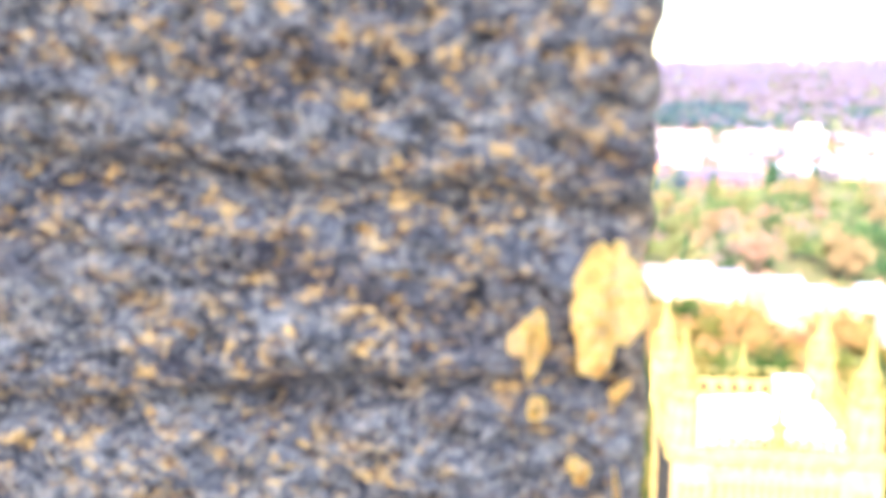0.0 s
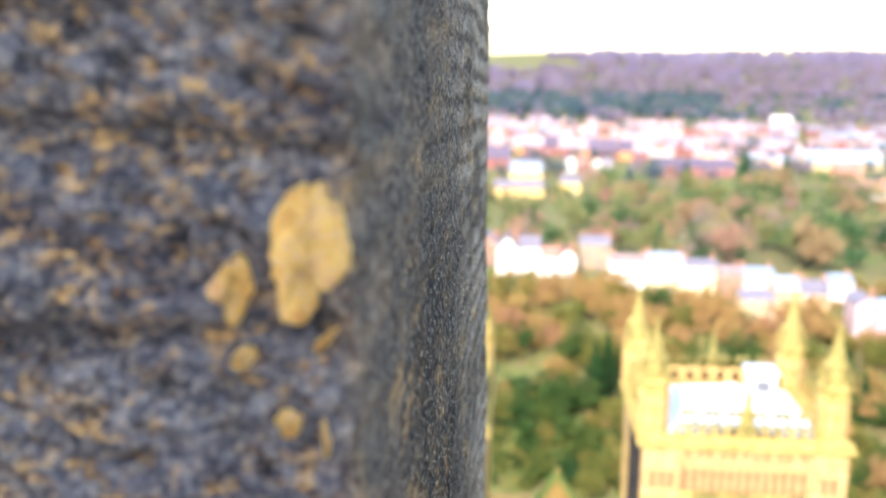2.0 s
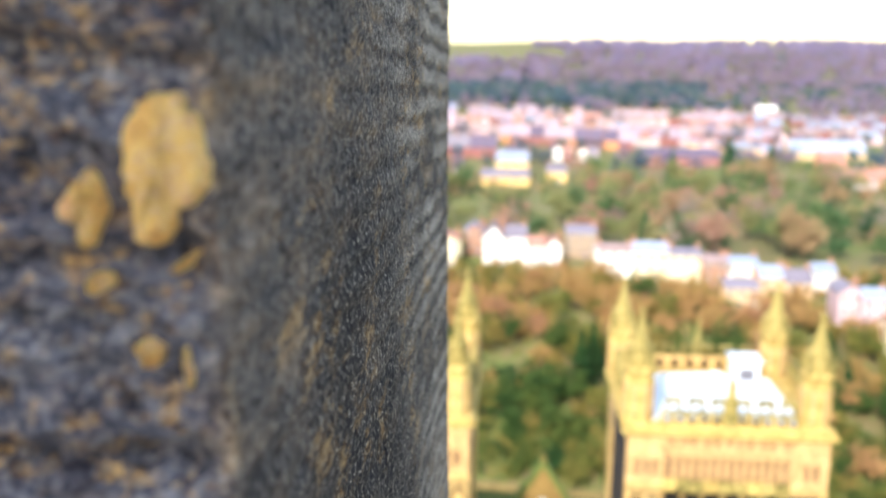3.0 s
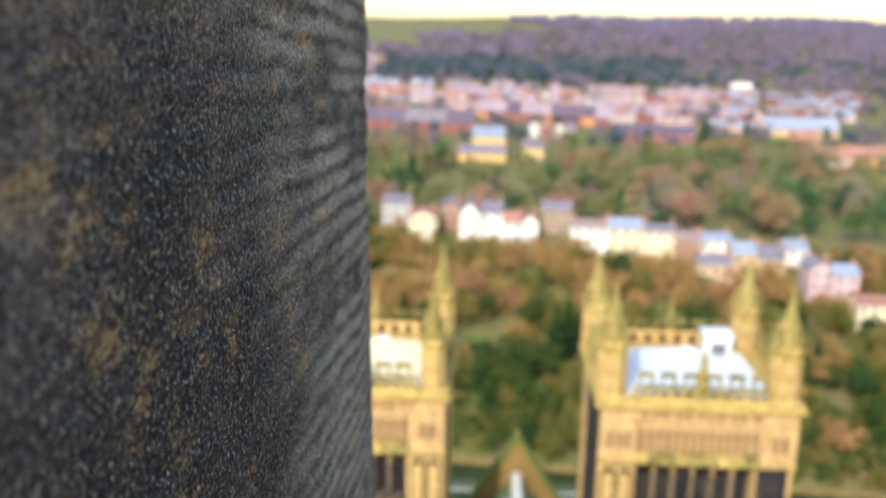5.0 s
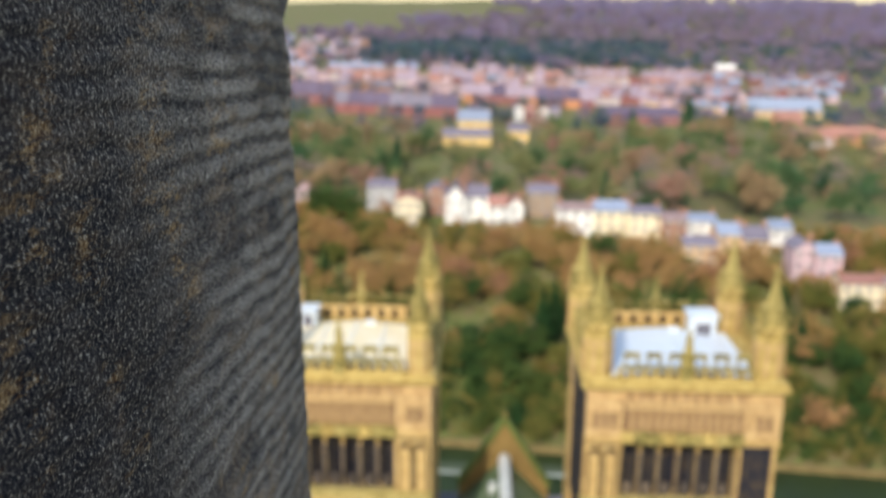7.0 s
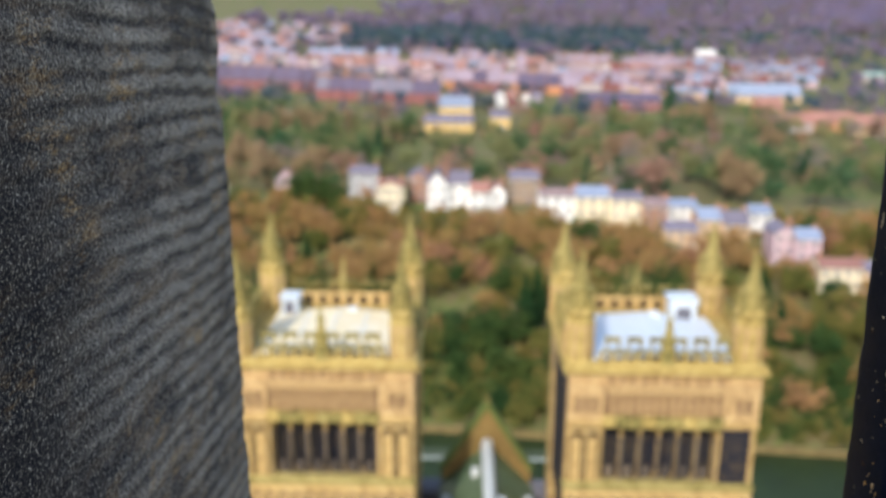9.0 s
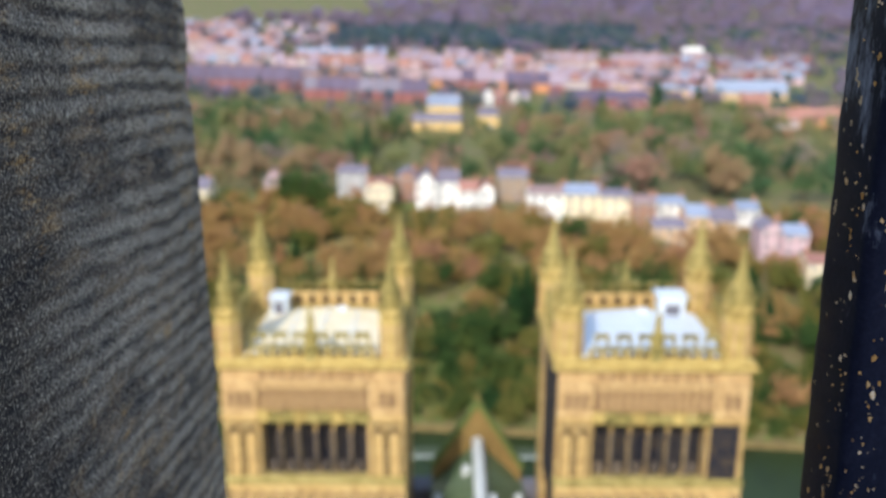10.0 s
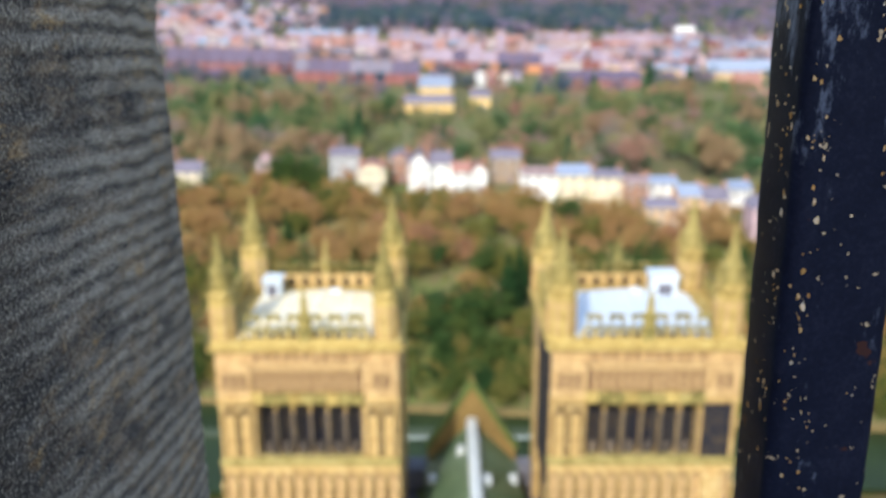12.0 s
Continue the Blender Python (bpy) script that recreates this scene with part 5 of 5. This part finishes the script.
# ---- trees ----
def leaf_material(name, cols):
    m = bpy.data.materials.new(name)
    m.use_nodes = True
    n, l = m.node_tree.nodes, m.node_tree.links
    b = n["Principled BSDF"]
    b.inputs["Roughness"].default_value, b.inputs["Specular IOR Level"].default_value = 0.8, 0.15
    at, geo, add, ramp = n.new("ShaderNodeAttribute"), n.new("ShaderNodeNewGeometry"), n.new("ShaderNodeMath"), n.new("ShaderNodeValToRGB")
    at.attribute_name = "tint"
    add.operation = "MULTIPLY_ADD"
    add.inputs[1].default_value = 0.16
    l.new(geo.outputs["Random Per Island"], add.inputs[0])
    l.new(at.outputs["Fac"], add.inputs[2])
    e = ramp.color_ramp.elements
    while len(e) < len(cols):
        e.new(0.5)
    for k, (p, c) in enumerate(cols):
        e[k].position, e[k].color = p, (*c, 1)
    l.new(add.outputs[0], ramp.inputs[0])
    l.new(ramp.outputs[0], b.inputs["Base Color"])
    return m


LEAF_COLS = [(0.02, (0.012, 0.05, 0.016)), (0.2, (0.038, 0.08, 0.02)), (0.38, (0.11, 0.13, 0.028)), (0.55, (0.21, 0.165, 0.045)), (0.72, (0.38, 0.235, 0.09)), (0.88, (0.38, 0.18, 0.10)), (0.99, (0.24, 0.2, 0.145))]
# mid-distance leaves: the same hues with aerial haze mixed in
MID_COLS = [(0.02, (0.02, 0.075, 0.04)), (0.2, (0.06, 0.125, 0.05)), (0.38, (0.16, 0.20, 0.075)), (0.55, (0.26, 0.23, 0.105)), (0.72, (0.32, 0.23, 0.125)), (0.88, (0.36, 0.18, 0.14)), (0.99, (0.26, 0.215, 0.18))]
# far woods: aerial haze put into the leaf colours as purple and blue
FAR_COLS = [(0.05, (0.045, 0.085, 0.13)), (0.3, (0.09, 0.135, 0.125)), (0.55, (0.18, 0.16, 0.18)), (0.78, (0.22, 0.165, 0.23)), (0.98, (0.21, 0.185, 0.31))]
M_LEAF = leaf_material("mixed_autumn_foliage", LEAF_COLS)
M_MIDLEAF = leaf_material("haze_greyed_foliage", MID_COLS)
M_FARLEAF = leaf_material("haze_tinted_woods", FAR_COLS)
M_BARK = mat("grey_brown_bark", soft((0.10, 0.075, 0.05), 0.35), 2.0, 0.95, 0.5, 8)


def crown_arrays(rng, n, rad, tall, leaf, conifer=False):
    """Small leaf sprays on uneven lobes: positions of quads round the trunk's foot at 0."""
    lobes = 22 if not conifer else 1
    if conifer:
        t = rng.random(n) ** 0.75
        a = rng.random(n) * 6.283
        r = rad * (1 - t) * (0.65 + 0.45 * rng.random(n)) * (0.8 + 0.3 * np.sin(t * 38))
        c = np.stack([r * np.cos(a), r * np.sin(a), tall * (0.12 + 0.88 * t)], 1)
    else:
        lc = rng.normal(0, 1, (lobes, 3))
        lc /= np.linalg.norm(lc, axis=1, keepdims=True)
        lc *= (0.15 + 0.72 * rng.random((lobes, 1)))
        lr = 0.14 + 0.24 * rng.random(lobes)
        k = rng.integers(0, lobes, n)
        v = rng.normal(0, 1, (n, 3))
        v /= np.linalg.norm(v, axis=1, keepdims=True)
        p = lc[k] + v * (lr[k] * (0.35 + 0.8 * rng.random(n)))[:, None]
        c = p * np.array([rad, rad, tall * 0.42]) + np.array([0, 0, tall * 0.58])
    u = rng.normal(0, 1, (n, 3))
    u /= np.linalg.norm(u, axis=1, keepdims=True)
    w = np.cross(u, rng.normal(0, 1, (n, 3)))
    w /= np.linalg.norm(w, axis=1, keepdims=True)
    s = (leaf * (0.6 + 0.8 * rng.random(n)))[:, None]
    return np.stack([c - u * s, c + w * s * 0.6, c + u * s, c - w * s * 0.6], 1)


def quads_mesh(name, q, tint, material):
    nq = len(q)
    me = bpy.data.meshes.new(name)
    me.vertices.add(nq * 4)
    me.vertices.foreach_set("co", q.astype(np.float32).ravel())
    me.loops.add(nq * 4)
    me.loops.foreach_set("vertex_index", np.arange(nq * 4, dtype=np.int32))
    me.polygons.add(nq)
    me.polygons.foreach_set("loop_start", np.arange(0, nq * 4, 4, dtype=np.int32))
    me.update(calc_edges=True)
    at = me.attributes.new("tint", "FLOAT", "FACE")
    at.data.foreach_set("value", np.asarray(tint, dtype=np.float32))
    me.materials.append(material)
    return me


def trunk_mesh(rng, tall, r0):
    bm = bmesh.new()
    lathe([(r0 * 1.3, -1.5), (r0, 0.5), (r0 * 0.75, tall * 0.4), (r0 * 0.3, tall * 0.75), (0.03, tall * 0.95)], 7, bm)
    for k in range(9):
        a, z = k * 2.4, tall * (0.3 + 0.05 * k)
        L = tall * 0.32 * (1 - k / 14)
        d = Vector((math.cos(a), math.sin(a), 0.8)).normalized()
        s = Vector((-d.y, d.x, 0)).normalized() * r0 * 0.28
        b0, b1 = Vector((0, 0, z)), Vector((0, 0, z)) + d * L
        up = d.cross(s)
        ring0 = [bm.verts.new(b0 + s), bm.verts.new(b0 + up), bm.verts.new(b0 - s)]
        tip = bm.verts.new(b1)
        for i in range(3):
            bm.faces.new((ring0[i], ring0[(i + 1) % 3], tip))
    me = bpy.data.meshes.new("trunk")
    bm.to_mesh(me)
    bm.free()
    me.materials.append(M_BARK)
    return me


rng = np.random.default_rng(7)
KINDS = {}
for key, tint, conif, lab in (("rust", 0.72, False, "bare rust-brown autumn tree on the river bank"), ("olive", 0.45, False, "olive-green autumn tree on the wooded slope"),
                              ("green", 0.22, False, "leafy dark green tree on the wooded slope"), ("conifer", 0.03, True, "dark evergreen conifer among bare trees"),
                              ("yellow", 0.58, False, "yellow-leaved tree beside the river"), ("copper", 0.86, False, "copper-red autumn tree among green ones")):
    KINDS[key] = []
    for v in range(3):
        n = 4200 if key in ("green", "conifer") else 3800
        q = crown_arrays(rng, n, 1.0 if not conif else 0.55, 2.1, 0.036, conif)
        tn = np.clip(tint - 0.08 + 0.10 * (rng.random(n) - 0.5), 0, 1)
        crown = quads_mesh("crown", q, tn, M_LEAF)
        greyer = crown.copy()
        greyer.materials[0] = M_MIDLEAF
        KINDS[key].append((crown, greyer, trunk_mesh(rng, 2.1, 0.05), lab))


def plant(key, x, y, rad, z=None):
    crown, greyer, trunk, lab = KINDS[key][int(rng.integers(0, 3))]
    # behind the street the crown with painted haze is used
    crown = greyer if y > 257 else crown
    z = float(height(np.array([x]), np.array([y]))[0]) if z is None else z
    t = empty("tree", pose(x, y, z - 0.3, 0, 0, float(rng.uniform(0, 360))) @ Matrix.Diagonal((rad, rad, rad * float(rng.uniform(0.85, 1.2)), 1)))
    tagged(t, lab, "tree", "trees of the wooded valley")
    for nm, me in (("trunk", trunk), ("crown", crown)):
        o = new(nm, me)
        o.parent = t


def blocked(x, y, rad):
    if 335 < y < 395 and 0.315 < x / y < 0.35:      # the open meadow on the slope
        return True
    for r in SCHOOL:
        if r[1] < 500 and abs(x - r[0]) < r[2] / 2 + rad and -110 < y - r[1] < 6:
            return True
    for r in STREET + SCHOOL + BRICK_ROWS:
        if abs(x - r[0]) < r[2] / 2 + rad * 0.7 and -rad * 0.6 - 2 < y - r[1] < 9 + rad * 0.5:
            return True
    return False


# the wooded far bank, tree by tree
def scatter(n, x0, x1, y0, y1, r0, r1, weights):
    keys = list(weights)
    p = np.array([weights[k] for k in keys], dtype=float)
    for _ in range(n):
        y = float(rng.uniform(y0, y1))
        f = y / y1
        x, rad = float(rng.uniform(x0 * f, x1 * f)), float(rng.uniform(r0, r1))
        if blocked(x, y, rad):
            continue
        plant(keys[int(rng.choice(len(keys), p=p / p.sum()))], x, y, rad)


scatter(70, -95, 120, 170, 200, 3.6, 6.0, dict(olive=5, green=3.5, rust=1.4, copper=0.5, conifer=0.6))
scatter(80, -100, 130, 200, 236, 3.4, 5.6, dict(rust=6, olive=1.6, green=0.6, copper=0.8))
scatter(110, -120, 160, 262, 430, 5.0, 8.5, dict(olive=4, green=3, rust=3, copper=1, conifer=0.6))
for key, x, y, r in (("conifer", 14.8, 183, 7.8), ("conifer", 17.8, 189, 6.6), ("conifer", 110, 470, 11), ("conifer", 131, 470, 10), ("conifer", 74, 430, 9), ("copper", 81, 350, 7.5), ("green", 22, 342, 7.5), ("green", -48, 253, 6), ("green", -42, 251, 6.2), ("green", -37, 249, 4.6),
                     ("rust", -62, 275, 9), ("rust", -48, 268, 8), ("green", -47, 262, 5), ("green", -40, 268, 5), ("conifer", -45, 215, 5), ("green", 108, 262, 6), ("yellow", 84, 203, 3.0), ("conifer", -38.5, 212, 5.6), ("copper", 16, 176, 1.6), ("copper", 20, 173, 1.3), ("copper", 11, 184, 1.8)):
    plant(key, x, y, r)


def woodland(name, n, x0, x1, y0, y1, r0, r1, leaves, leaf, tints, label, avoid=True, material=None, ragged=False):
    qs, ts = [], []
    made = 0
    while made < n:
        made += 1
        y = float(rng.uniform(y0, y1))
        f = y / y1
        x, rad = float(rng.uniform(x0 * f, x1 * f)), float(rng.uniform(r0, r1))
        if avoid and blocked(x, y, rad):
            continue
        if ragged and float(fbm(np.array([x / 260]), np.array([y / 260]), np.array([0.3]), 3, 15)[0]) + 0.0006 * x < 0.46:
            continue
        if 930 < y < 1500 and x / y < -0.13 and rng.random() < 0.72:      # the built-up hillside
            continue
        z = float(height(np.array([x]), np.array([y]))[0])
        if z < -19.8:
            continue
        q = crown_arrays(rng, leaves, rad, rad * 2.0, leaf, rng.random() < 0.08)
        qs.append(q + np.array([x, y, z - 0.2 * rad]))
        drift = 0.7 * (float(fbm(np.array([x / 110]), np.array([y / 170]), np.array([0.7]), 3, 19)[0]) - 0.5) if ragged else 0.0
        ts.append(np.full(leaves, float(rng.choice(tints)) - 0.06 + drift + rng.uniform(-0.12, 0.12)))
    me = quads_mesh(name, np.concatenate(qs), np.clip(np.concatenate(ts), 0, 1), material or M_LEAF)
    return tagged(new(name, me), label, "woodland", kind="stuff")


woodland("shrubs", 2100, -120, 150, 147, 172, 1.6, 3.2, 190, 0.24, [0.15, 0.22, 0.3, 0.4, 0.5], "green and brown shrubs beside the river")
woodland("woodland", 290, -115, 145, 154, 206, 3.4, 5.8, 1100, 0.26, [0.12, 0.22, 0.3, 0.36, 0.42, 0.5, 0.64, 0.74], "dense green wood along the river bank")
woodland("woodland", 210, -125, 155, 205, 238, 3.4, 5.6, 1000, 0.26, [0.4, 0.52, 0.6, 0.68, 0.72, 0.76], "bare rust-brown wood below the street")
woodland("shrubs", 460, -120, 150, 229, 250, 1.6, 2.8, 260, 0.22, [0.3, 0.4, 0.55, 0.7, 0.75], "garden shrubs and hedges below the houses")
woodland("woodland", 130, -125, -24, 236, 262, 2.4, 4.2, 600, 0.27, [0.25, 0.4, 0.55, 0.68, 0.72], "garden trees round the street houses")
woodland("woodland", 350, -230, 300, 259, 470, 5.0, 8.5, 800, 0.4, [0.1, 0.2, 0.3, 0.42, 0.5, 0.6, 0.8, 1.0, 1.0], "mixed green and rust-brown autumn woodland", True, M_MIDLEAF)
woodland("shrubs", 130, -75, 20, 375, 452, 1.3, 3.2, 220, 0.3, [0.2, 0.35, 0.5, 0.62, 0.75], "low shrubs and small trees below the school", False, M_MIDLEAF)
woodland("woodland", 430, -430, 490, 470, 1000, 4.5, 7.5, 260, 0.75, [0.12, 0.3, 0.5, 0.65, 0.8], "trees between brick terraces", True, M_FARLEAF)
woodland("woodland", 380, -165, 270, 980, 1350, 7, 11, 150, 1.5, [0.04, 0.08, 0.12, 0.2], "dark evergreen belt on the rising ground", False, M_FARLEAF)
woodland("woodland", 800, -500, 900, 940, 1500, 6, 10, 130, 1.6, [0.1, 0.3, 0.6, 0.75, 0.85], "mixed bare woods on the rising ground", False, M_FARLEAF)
woodland("woodland", 1700, -800, 1500, 1350, 2300, 9, 15, 150, 2.3, [0.72, 0.8, 0.85, 0.9, 0.62], "haze-tinted purple-brown bare woods on the far hillside", False, M_FARLEAF, True)
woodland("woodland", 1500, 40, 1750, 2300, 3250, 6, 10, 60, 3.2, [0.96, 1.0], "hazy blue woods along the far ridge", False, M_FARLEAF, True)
